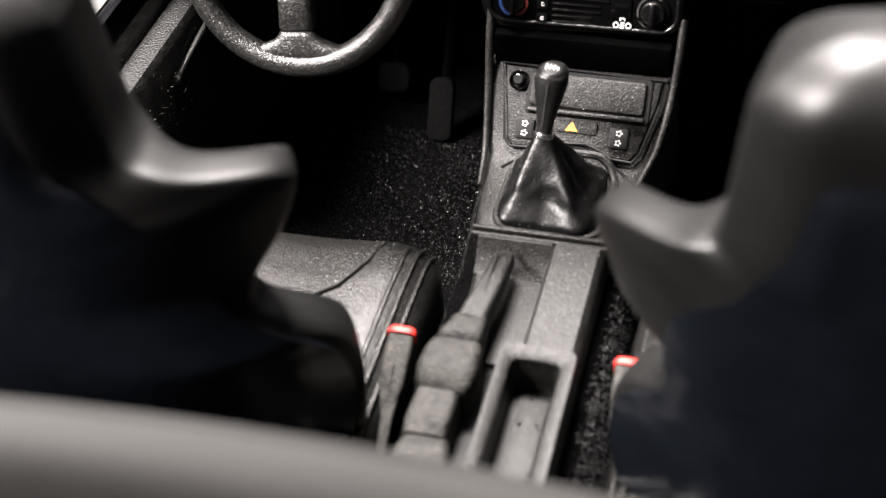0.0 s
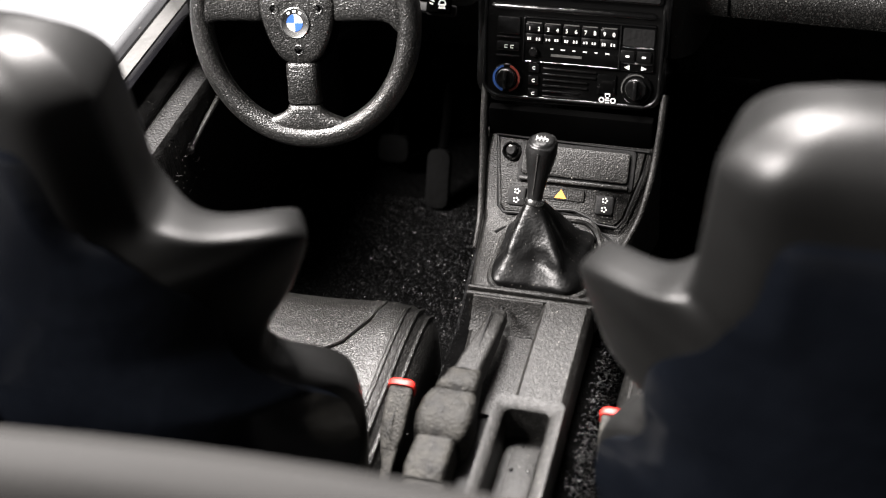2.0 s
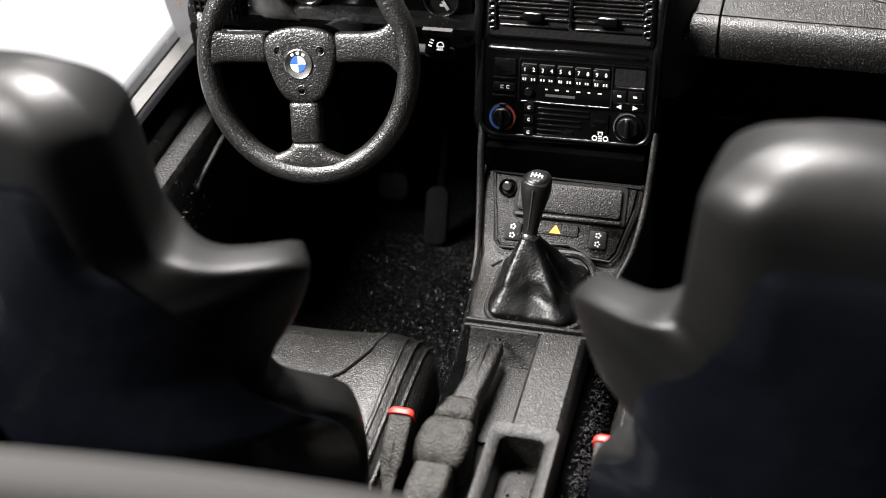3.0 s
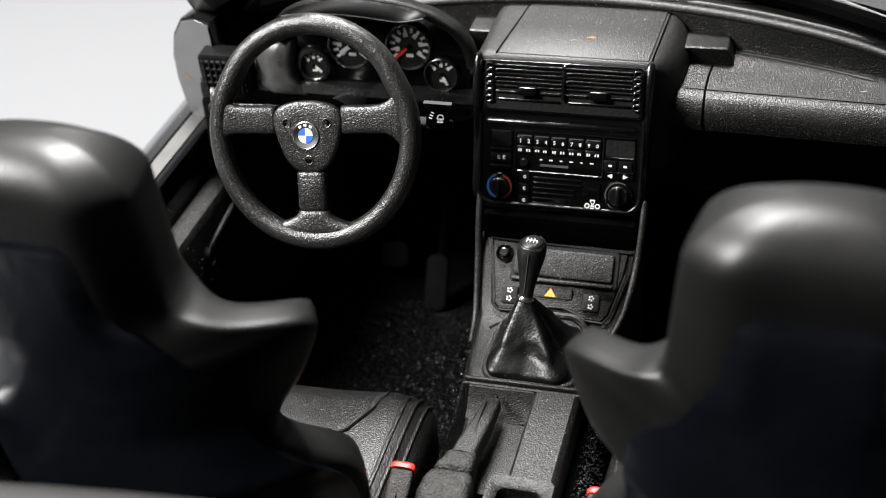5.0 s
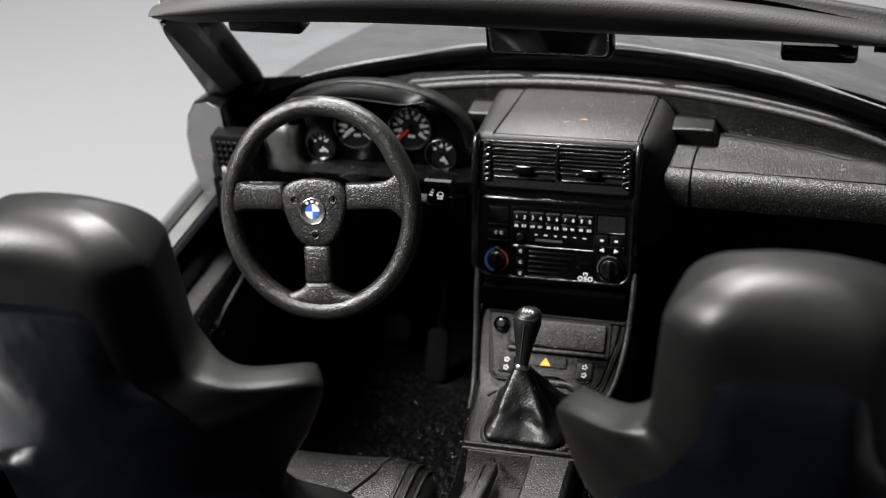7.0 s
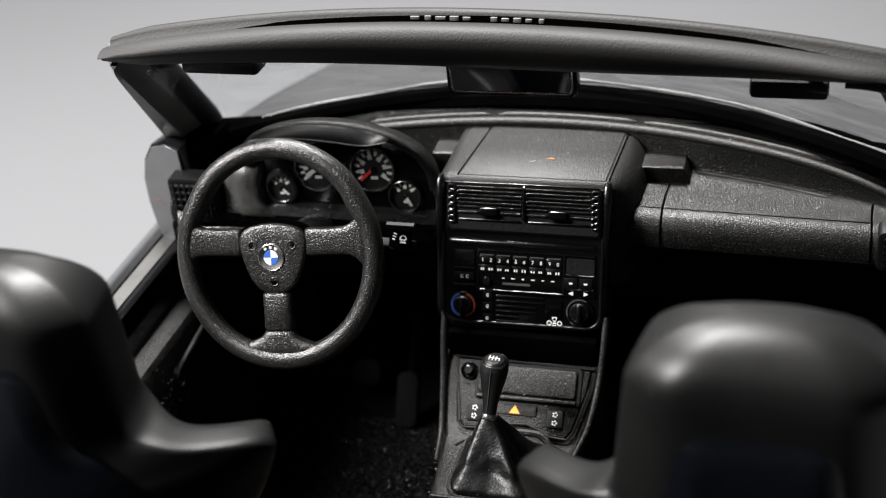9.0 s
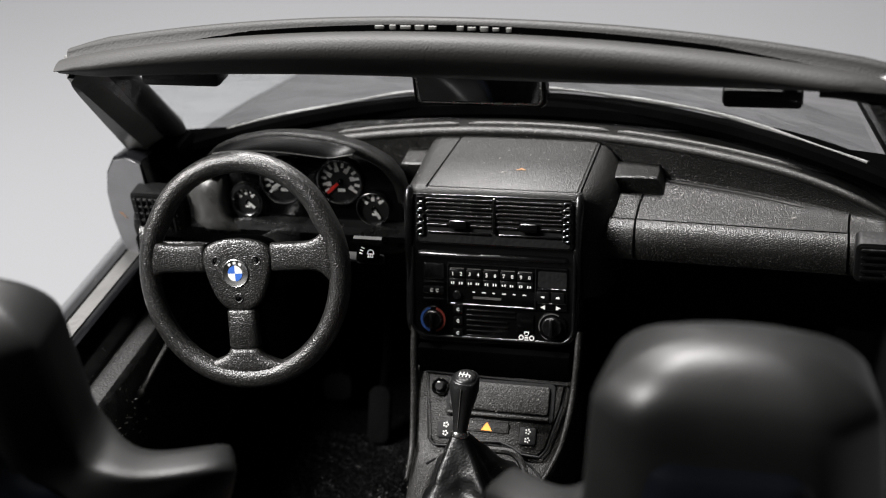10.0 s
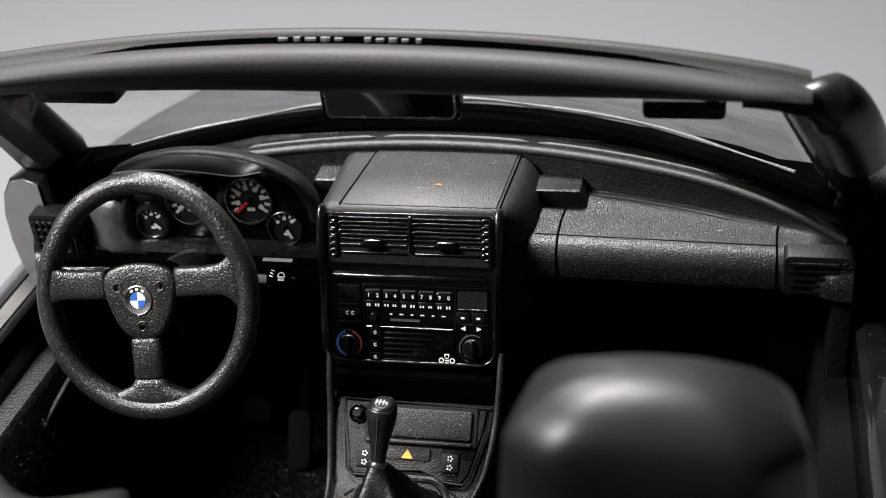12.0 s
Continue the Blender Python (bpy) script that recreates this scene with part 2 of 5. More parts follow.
def prism(bm, poly, h0, h1, m, bev=0.0):
    """A flat outline in local x and y, drawn out along the local z."""
    lo = [m @ Vector((x, y, h0)) for x, y in poly]
    if not bev:
        return loft(bm, [lo, [m @ Vector((x, y, h1)) for x, y in poly]])
    cx, cy = sum(p[0] for p in poly) / len(poly), sum(p[1] for p in poly) / len(poly)
    w = max(abs(p[0] - cx) for p in poly)
    h = max(abs(p[1] - cy) for p in poly)
    fx, fy = 1 - bev / w, 1 - bev / h
    return loft(bm, [lo, [m @ Vector((x, y, h1 - bev)) for x, y in poly],
                     [m @ Vector((cx + (x - cx) * (fx * 0.3 + 0.7), cy + (y - cy) * (fy * 0.3 + 0.7), h1 - 0.3 * bev)) for x, y in poly],
                     [m @ Vector((cx + (x - cx) * fx, cy + (y - cy) * fy, h1)) for x, y in poly]])


def rounded(x0, x1, y0, y1, r, n=5):
    out = []
    for cx, cy, a0 in ((x1 - r, y1 - r, 0), (x0 + r, y1 - r, 90), (x0 + r, y0 + r, 180), (x1 - r, y0 + r, 270)):
        out += [(cx + r * math.cos(radians(a0 + 90 * i / n)), cy + r * math.sin(radians(a0 + 90 * i / n))) for i in range(n + 1)]
    return out


def arc(cx, cy, r, a0, a1, n=12):
    return [(cx + r * math.cos(radians(a0 + (a1 - a0) * i / n)), cy + r * math.sin(radians(a0 + (a1 - a0) * i / n))) for i in range(n + 1)]


def band(bm, cx, cy, r0, r1, a0, a1, h0, h1, m, n=14):
    """A flat piece of a ring."""
    return prism(bm, arc(cx, cy, r1, a0, a1, n) + arc(cx, cy, r0, a1, a0, n), h0, h1, m)


def frame_of(origin, down, along=(1, 0, 0)):
    """Local axes on a panel: x along, y up the panel, z out of it."""
    x, y = Vector(along).normalized(), -Vector(down).normalized()
    z = x.cross(y)
    return Matrix(((x.x, y.x, z.x, origin[0]), (x.y, y.y, z.y, origin[1]), (x.z, y.z, z.z, origin[2]), (0, 0, 0, 1)))


def smooth_rows(rows, n):
    """Rows of numbers, the first of which rises, resampled softly to n rows."""
    a = np.array(rows, float)
    k = np.linspace(0, len(a) - 1, n)
    out = np.stack([np.interp(k, range(len(a)), a[:, j]) for j in range(a.shape[1])], 1)
    for _ in range(2):
        out[1:-1] = 0.25 * out[:-2] + 0.5 * out[1:-1] + 0.25 * out[2:]
    return out


def letters(words, m, size, mat, parent, name="numeral"):
    """Raised print in the built-in font, centred on the local origin."""
    c = bpy.data.curves.new(name, "FONT")
    c.body, c.size, c.align_x, c.align_y, c.extrude = words, size, "CENTER", "CENTER", 0.0004
    c.resolution_u = 3
    ob = new(name, c)
    bpy.context.view_layer.update()
    me = bpy.data.meshes.new_from_object(ob.evaluated_get(bpy.context.evaluated_depsgraph_get()))
    bpy.data.objects.remove(ob)
    bpy.data.curves.remove(c)
    bm = B()
    bm.from_mesh(me)
    bpy.data.meshes.remove(me)
    bmesh.ops.transform(bm, matrix=m @ Matrix.Translation((0, 0, 0.0006)), verts=bm.verts)
    return part(name, bm, mat, parent)


MID = 0.018  # the car's middle plane

# ---- table, car body and cabin tub ----
bm = B()
box(bm, (0, -0.5, -0.25), (26, 13.2, 0.5), 0.12)
lone("ground", bm, PAPER, (0, 0, 0), "pale grey smooth photo table under the model car", "table", "structure")


def y_out(x):
    return 0.402 - 0.20 * (x - MID) ** 2


def y_in(x):
    return 0.362 - 0.30 * (x - MID) ** 2


def z_top(x):
    return 0.860 - 0.13 * (x - MID) ** 2 - 0.5 * max(0.0, abs(x - MID) - 0.40) ** 2


def y_cowl(x):
    return 0.47 - 0.50 * (x - MID) ** 2


# unseen wall, added so that the bonnet mirrors something bright
bm = B()
box(bm, (0, 6.2, 3.5), (26, 0.2, 8.0), 0.05)
lone("reflected_wall", bm, WALL, (0, 6.2, 0), "unseen white wall added for the bonnet to reflect", "wall", "structure")
car = thing("car_body", (MID, 0, 0), "gloss black model roadster body standing on the table", "model car")
# bonnet with raised wings
rows = []
for y in np.linspace(0, 1, 30):
    row = []
    for x in np.linspace(-0.76, 0.76, 65):
        yy = y_cowl(MID + min(abs(x), 0.62)) * (1 - y) + 1.18 * y
        z = 0.872 - 0.055 * (x / 0.62) ** 2 - 0.10 * y ** 1.5 - 0.25 * y ** 6
        past = abs(x) - (0.69 - (0.34 if x < 0 else 0.0) * (yy - 0.40))
        z -= (0.40 + 0.05 * y) / (1 + math.exp(-past / 0.011)) + 0.25 * max(0, abs(x) - 0.70)
        z += 0.0022 * math.sin(11 * x + 5 * yy) * math.sin(17 * yy + 4 * x) + 0.0008 * math.sin(37 * x + 2) * math.sin(29 * yy)
        row.append((MID + x, yy, z))
    rows.append(row)
bm = B()
loft(bm, [r + [(x, y, z - 0.03) for x, y, z in r[::-1]] for r in rows])
part("bonnet", bm, BONNET, car, "gloss black bonnet with raised wings")
# cowl strip below the windscreen
bm = B()
tube(bm, [(x, y_cowl(x) - 0.022, 0.878 - 0.11 * (x - MID) ** 2) for x in np.linspace(-0.60, 0.636, 25)], 0.017, 8)
part("cowl_strip", bm, GAP, car, "matt black rubber strip below the windscreen")
bm = B()
loft(bm, [[(x, y_out(x) + 0.02, 0.62), (x, y_out(x) + 0.02, 0.848), (x, y_cowl(x) + 0.02, 0.862 - 0.12 * (x - MID) ** 2), (x, y_cowl(x) + 0.02, 0.62)] for x in np.linspace(-0.60, 0.636, 21)])
part("scuttle", bm, GAP, car)
# highlight along the bonnet's rear edge, put in as a pale grey bead
bm = B()
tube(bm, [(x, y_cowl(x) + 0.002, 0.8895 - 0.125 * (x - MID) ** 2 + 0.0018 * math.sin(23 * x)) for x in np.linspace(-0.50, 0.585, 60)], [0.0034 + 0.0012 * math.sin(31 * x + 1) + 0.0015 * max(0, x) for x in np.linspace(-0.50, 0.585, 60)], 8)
part("bonnet_edge_highlight", bm, TRIM, car, "highlight on the bonnet's rear edge as a pale uneven bead")
for sx in (-1, 1):
    bm = B()
    box(bm, (MID + sx * 0.640, 0.38, 0.46), (0.03, 0.40, 0.52), 0.006)
    part("kick_panel", bm, RUBBER, car)
bm = B()
tube(bm, [(x, y_out(x) + 0.034, z_top(x) + 0.006) for x in np.linspace(-0.58, 0.616, 31)], 0.021, 8)
part("lower_seal", bm, GAP, car, "deep black seal at the foot of the windscreen")
bm = B()
box(bm, (MID, 0.82, 0.33), (0.72, 0.56, 0.26), 0.05)
part("nose", bm, PAINT, car)


def side_rail(sign):
    prof = [(0.845, 0.16), (0.86, 0.40), (0.83, 0.56), (0.765, 0.632), (0.715, 0.655), (0.700, 0.660), (0.672, 0.657), (0.663, 0.650), (0.660, 0.560), (0.660, 0.16)]
    bm = B()
    loft(bm, [[(MID + sign * x, y, z + 0.02 * max(0, -y - 0.3)) for x, z in prof] for y in np.linspace(-1.0, 0.46, 8)])
    p = part("side_panel", bm, PAINT, car, "gloss black door sill with a rounded grey edge")
    bm = B()
    tube(bm, [(MID + sign * 0.703, y, 0.661 + 0.02 * max(0, -y - 0.3)) for y in np.linspace(-0.98, 0.40, 12)], 0.0035, 6)
    part("edge_seal", bm, RUBBER, p)
    bm = B()
    loft(bm, [[(MID + sign * x, y, z) for x, z in ((0.660, 0.50), (0.660, 0.566), (0.655, 0.570), (0.622, 0.566), (0.614, 0.556), (0.610, 0.22), (0.66, 0.20))] for y in np.linspace(-0.95, 0.40, 10)])
    # the right pad is black: shade on that side is put into its colour
    part("sill_pad", bm, SCUFF if sign < 0 else RUBBER, car, "plastic sill pad, scuffed grey on the left, shaded to black on the right")
    bm = B()
    loft(bm, [[(MID + sign * x, y, z) for x, z in ((0.674, 0.6615), (0.7, 0.6625), (0.7, 0.655), (0.674, 0.655))] for y in np.linspace(-0.95, 0.38, 8)])
    # the left strip is grey: sheen of the gloss sill painted in
    part("sill_cap", bm, TRIM if sign < 0 else PAINT, car, "strip on the sill, its sheen painted grey on the left")
    return p


side_rail(-1)
side_rail(1)
# rear deck and the padded edge behind the seats
bm = B()
rows = []
for y in np.linspace(-0.955, -1.85, 8):
    k = (-0.955 - y) / 0.9
    rows.append([(MID + x, y, 0.845 - 0.10 * (x / 0.8) ** 2 - 0.06 * k ** 2 - 0.3 * max(0, abs(x) - 0.7)) for x in np.linspace(-0.82, 0.82, 21)])
loft(bm, [r + [(r[-1][0], r[-1][1], 0.2), (r[0][0], r[0][1], 0.2)] for r in rows])
part("rear_deck", bm, PAINT, car, "gloss black rear deck")
bm = B()
prof = [(-0.965, 0.80), (-0.958, 0.852), (-0.945, 0.886), (-0.925, 0.906), (-0.902, 0.912), (-0.884, 0.904), (-0.876, 0.884), (-0.878, 0.80)]
loft(bm, [[(MID + x, y - 0.05 * (x / 0.7) ** 2, z - 0.035 * (x / 0.75) ** 2) for y, z in prof] for x in np.linspace(-0.72, 0.72, 19)])
part("rear_edge_pad", bm, REARPAD, car, "satin grey padded edge behind the seats")
bm = B()
box(bm, (MID, -0.32, 0.17), (1.50, 2.9, 0.10), 0.03)
part("underbody", bm, RUBBER, car)
for sx in (-1, 1):
    for y in (0.80, -1.45):
        m = Matrix.Translation((MID + sx * (0.36 if y > 0 else 0.73), y, 0.30)) @ Euler((0, radians(90 * sx), 0)).to_matrix().to_4x4()
        bm = B()
        lathe(bm, [(0.20, -0.10), (0.28, -0.10), (0.298, -0.085), (0.30, 0), (0.298, 0.085), (0.28, 0.10), (0.20, 0.10)], m, 32)
        w = part("wheel", bm, RUBBER, car, "black rubber tyre")
        bm = B()
        lathe(bm, [(0.195, 0.095), (0.19, 0.104), (0.15, 0.102), (0.06, 0.108), (0.02, 0.11)], m, 24)
        part("rim", bm, SILVER, w)

bm = B()
box(bm, (MID, -0.22, 0.21), (1.24, 1.50, 0.024), 0.006)
lone("floor", bm, CARPET, (MID, -0.2, 0.2), "black flocked carpet on the cabin floor", "carpet", "structure")
bm = B()
box(bm, (MID, 0.56, 0.45), (1.10, 0.03, 0.50))
lone("wall_front", bm, CARPET, (MID, 0.56, 0.2), "black carpeted bulkhead ahead of the pedals", "bulkhead", "structure")
bm = B()
box(bm, (MID, -0.955, 0.50), (1.30, 0.03, 0.62))
box(bm, (MID, -0.90, 0.42), (1.28, 0.10, 0.40), 0.02)
lone("wall_rear", bm, CARPET, (MID, -0.95, 0.2), "black carpeted bulkhead behind the seats", "bulkhead", "structure")
tunnel = thing("tunnel", (MID, -0.1, 0.22), "black flock carpet over the centre tunnel", "carpet", kind="structure")
bm = B()
prof = [(-0.150, 0.215), (-0.122, 0.36), (-0.108, 0.415), (-0.09, 0.425), (0.09, 0.425), (0.108, 0.415), (0.122, 0.36), (0.150, 0.215)]
loft(bm, [[(MID + x * k, y, 0.215 + (z - 0.215) * h) for x, z in prof] for y, k, h in ((-0.86, 1.0, 1.0), (-0.4, 1.0, 1.0), (-0.2, 1.0, 1.0), (0.0, 1.15, 1.0), (0.15, 1.25, 1.2), (0.5, 1.3, 1.5))])
part("carpet_skin", bm, CARPET, tunnel)
# flock fibres standing out of the carpet
rnd = random.Random(7)
vs, fs = [], []


def fibre(p, n, size):
    n = Vector(n)
    a = (n + Vector((rnd.uniform(-0.9, 0.9), rnd.uniform(-0.9, 0.9), rnd.uniform(-0.9, 0.9)))).normalized()
    s = a.orthogonal().normalized() * size * 0.22
    t = a.cross(s)
    k = len(vs)
    p = Vector(p)
    vs.extend([p + s, p - 0.5 * s + 0.8 * t, p - 0.5 * s - 0.8 * t, p + a * size])
    fs.extend([(k, k + 1, k + 3), (k + 1, k + 2, k + 3), (k + 2, k, k + 3)])


for _ in range(32000):
    y = rnd.uniform(-0.80, 0.12)
    z = rnd.uniform(0.225, 0.42)
    side = rnd.choice((-1, 1))
    w = np.interp(z, (0.215, 0.36, 0.415, 0.425), (0.150, 0.122, 0.108, 0.09)) * np.interp(y, (-0.2, 0, 0.15), (1, 1.15, 1.25))
    fibre((MID + side * w, y, z), (side, 0, 0.3), rnd.uniform(0.002, 0.0045))
for _ in range(14000):
    x, y = MID - 0.15 - 0.42 * rnd.random() ** 1.3, rnd.uniform(-0.25, 0.30)
    fibre((x, y, 0.222), (0, 0, 1), rnd.uniform(0.002, 0.005))
for _ in range(6000):
    fibre((rnd.uniform(0.15, 0.5), rnd.uniform(-0.8, 0.3), 0.222), (0, 0, 1), rnd.uniform(0.002, 0.005))
me = bpy.data.meshes.new("carpet_pile")
me.from_pydata([v * S for v in vs], [], fs)
me.materials.append(FLOCK)
tagged(new("carpet_pile", me), "short black flock fibres of the carpet", "carpet", kind="stuff")

# ---- windscreen frame ----
screen = thing("windscreen_frame", (MID, 0.20, 0.86), "satin black windscreen frame with raked pillars", "windscreen frame", kind="structure")


def header_y(x):
    return 0.082 - 0.055 * ((x - MID) / 0.63) ** 2


def header_z(x):
    return 1.137 - 0.026 * (abs(x - MID) / 0.63) ** 2.4 - 0.010 * (x - MID) / 0.63 - 3.0 * max(0.0, x - 0.56) ** 2


prof = [(-0.026, -0.030), (-0.035, -0.016), (-0.037, -0.004), (-0.032, 0.006), (-0.022, 0.0125), (-0.008, 0.014), (0.004, 0.012), (0.011, 0.003), (0.022, 0.003), (0.026, 0.016), (0.032, 0.021), (0.042, 0.020), (0.050, 0.012), (0.052, 0.000), (0.050, -0.020), (0.040, -0.054), (0.024, -0.060), (-0.004, -0.056), (-0.018, -0.044)]
loops = []
for x in np.linspace(-0.602, 0.584, 41):
    k = min(1.0, 0.72 + 0.28 * max(0, min(1, (0.63 - abs(x - MID)) / 0.06)))
    u = (x - MID) / 0.63
    hk = 1.0 - (0.42 if u < 0 else 0.95) * u * u
    q = 1.0 - 0.5 * max(0.0, (x - 0.49) / 0.094) ** 2  # runs into the bend of the pillar
    drop = (0.014 if u < 0 else 0.008) * u * u
    loops.append([(x, header_y(x) + y * k * (q if y < 0 else 1), header_z(x) + z * (k if z > 0 else k * hk * q) - drop * min(1, max(0, (z + 0.03) / 0.04))) for y, z in prof])
bm = B()
loft(bm, loops)
part("header_rail", bm, HEADER, screen, "satin dark grey padded header rail", sharp=75)
# black strip laid in the header groove to stand for its shade
bm = B()
loft(bm, [[(x, header_y(x) + y, header_z(x) + z * (1 - abs(x - MID) / 0.62) ** 0.35 - (0.014 if x < MID else 0.008) * ((x - MID) / 0.63) ** 2) for y, z in ((0.012, -0.002), (0.012, 0.005), (0.0215, 0.005), (0.0245, 0.015), (0.028, 0.015), (0.026, -0.002))] for x in np.linspace(-0.50, 0.54, 31)])
part("groove_shade", bm, GAP, screen, "black strip for the shade in the header groove")
for sign in (-1, 1):
    def X(x):
        return MID + sign * x
    bm = B()
    loops = []
    for k in np.linspace(-0.02 if sign < 0 else 0.03, 1 if sign < 0 else 1.35, 25):
        y, z = 0.035 + 0.235 * k, 1.104 - 0.254 * k
        xo, xi = (0.640 + 0.045 * k - 0.012 * math.exp(-k / 0.05), 0.584 + 0.012 * k) if sign < 0 else (0.628 + 0.075 * k - 0.05 * math.exp(-k / 0.07), 0.512 + 0.098 * k)
        up = 1 - (0.8 if sign < 0 else 1.1) * math.exp(-k / (0.09 if sign < 0 else 0.16))
        loops.append([(X(xo), y + 0.010, z), (X(xo + 0.006), y + 0.03, z + 0.02 * up), (X(xo - 0.01), y + 0.055, z + 0.03 * up), (X(xi), y + 0.055, z + 0.03 * up), (X(xi - 0.008), y + 0.045, z + 0.018 * up), (X(xi + 0.012), y + 0.012, z - 0.008), (X(xi + 0.03), y - 0.008, z - 0.018), (X(xo - 0.02), y - 0.010, z - 0.018)])
    loft(bm, loops)
    # left pillar is grey: the light falling on that side is in its colour
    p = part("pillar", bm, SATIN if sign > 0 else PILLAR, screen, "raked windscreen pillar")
    bm = B()
    tube(bm, [(X((0.586 if sign < 0 else 0.522) + (0.008 if sign < 0 else 0.09) * k), 0.085 + 0.205 * k, 1.108 - 0.235 * k) for k in np.linspace(0, 1, 8)], 0.020 if sign < 0 else 0.016, 10)
    part("pillar_seal", bm, MATTE, p, "matt black inner seal")
    if sign > 0:
        bm = B()
        tube(bm, smooth_rows([(0.500, 0.056, 1.086), (0.540, 0.053, 1.088), (0.570, 0.054, 1.089), (0.594, 0.060, 1.087), (0.616, 0.072, 1.075), (0.634, 0.096, 1.045), (0.648, 0.125, 1.008), (0.660, 0.155, 0.970)], 34), [0.008 + 0.033 * min(1, i / 17) ** 1.7 for i in range(34)], 20)
        part("elbow", bm, ELBOW, p, "gloss black bend from header to pillar", sharp=80)
    bm = B()
    box(bm, (X(0.615), 0.27, 0.84) if sign < 0 else (X(0.70), 0.34, 0.735), (0.11, 0.08, 0.07) if sign < 0 else (0.13, 0.18, 0.16), 0.02)
    part("pillar_foot", bm, GAP, p)
# windscreen pane
bm = B()
top = [(x, header_y(x) + 0.020, header_z(x) - 0.055) for x in np.linspace(-0.560, 0.550, 15)]
low = [(x, y_cowl(x) - 0.012, 0.880 - 0.10 * (x - MID) ** 2) for x in np.linspace(-0.575, 0.618, 15)]
rows = [[tuple(Vector(a).lerp(Vector(b), k)) for a, b in zip(top, low)] for k in np.linspace(0, 1, 6)]
sheet(bm, rows)
bmesh.ops.solidify(bm, geom=bm.faces, thickness=0.004)
pane = part("pane", bm, GLASS, screen, "clear windscreen glass")
pane.visible_shadow = False
# writing on the header that cannot be made out
for i, (x0, x1) in enumerate(((-0.128, -0.112), (-0.106, -0.094), (-0.09, -0.072), (-0.068, -0.052), (-0.048, -0.034), (-0.006, 0.006), (0.010, 0.024), (0.028, 0.042), (0.046, 0.058), (0.066, 0.076))):
    x = (x0 + x1) / 2
    bm = B()
    box(bm, (x, header_y(x) + 0.0225, header_z(x) + 0.0105), (x1 - x0 - 0.002, 0.004, 0.005 + 0.002 * (i % 2)), 0.001)
    part("print_bar", bm, FADED, screen, "faded white print" if i == 0 else "")

mirror = thing("rear_view_mirror", (MID, 0.13, 1.02), "black framed rear-view mirror below the header rail", "mirror")
mm = frame_of((0.018, 0.122, 1.045), (0, 0.10, -1))
bm = B()
prism(bm, rounded(-0.102, 0.100, -0.027, 0.034, 0.012), -0.020, 0.004, mm, 0.004)
part("housing", bm, GLOSS, mirror)
bm = B()
prism(bm, rounded(-0.092, 0.090, -0.017, 0.028, 0.006), 0.0045, 0.006, mm)
part("glass", bm, MIRROR, mirror, "dark mirror glass")
bm = B()
tube(bm, [(p.x, p.y, p.z) for p in (mm @ Vector((x, y, 0.0055)) for x, y in rounded(-0.094, 0.092, -0.019, 0.03, 0.008))], 0.0018, 6, ring=True)
part("bezel", bm, SILVER, mirror, "thin bright bezel")
bm = B()
box(bm, (0.018, 0.125, 1.085), (0.03, 0.03, 0.03), 0.006)
part("stem", bm, MATTE, mirror)


def sun_visor(cx, w, dz=0.0):
    v = thing("sun_visor", (cx, 0.13, 1.08), "folded black sun visor under the header rail", "sun visor", "sun visors")
    bm = B()
    box(bm, (cx, 0.120, 1.062 + dz), (w, 0.05, 0.030), 0.008, seg=2)
    part("pad", bm, MATTE, v)
    bm = B()
    box(bm, (cx + 0.3 * w, 0.108, 1.075), (0.02, 0.016, 0.02), 0.004)
    part("clip", bm, GLOSS, v)


sun_visor(-0.450, 0.130)
sun_visor(0.425, 0.110, -0.009)

dm = thing("door_mirror", (-0.66, 0.22, 0.66), "grey door mirror glass in a black housing", "mirror")
md = frame_of((-0.650, 0.215, 0.76), (0.02, 0.06, -1), (1, -0.25, 0))
poly = [(0.05, 0.10), (0.02, 0.108), (-0.012, 0.098), (-0.036, 0.065), (-0.050, 0.02), (-0.053, -0.03), (-0.048, -0.080), (-0.036, -0.125), (0.0, -0.135), (0.05, -0.132)]
bm = B()
prism(bm, poly, -0.05, 0.0, md, 0.004)
part("housing", bm, PAINT, dm)
# dull glass face; the mirrored table is painted in as an even grey
bm = B()
prism(bm, [(x * 0.93 + 0.002, y * 0.95) for x, y in poly], 0.0005, 0.003, md)
g = part("glass", bm, DOORGLASS, dm, "mirror glass with the table's reflection put into its grey")
bm = B()
prism(bm, [(-0.028, -0.014), (-0.022, -0.016), (-0.012, -0.026), (-0.020, -0.020)], 0.003, 0.004, md)
part("chip", bm, RUST, g, "small brown chip")

# ---- dashboard ----
dash = thing("dashboard", (MID, 0.3, 0.55), "black grained dashboard with a rolled padded edge", "dashboard")


def lip_y(x):
    """Where the padded roll begins; it comes forward round the outer vent."""
    k = min(1.0, max(0.0, (x - 0.585) / 0.07))
    return 0.216 - 0.024 * k * k * (3 - 2 * k)


def pad_z(x, y):
    """Height of the flat shelf between the roll and the riser below the ledge."""
    return 0.789 - 0.02 * abs(x - MID) + 0.10 * (y - lip_y(x))


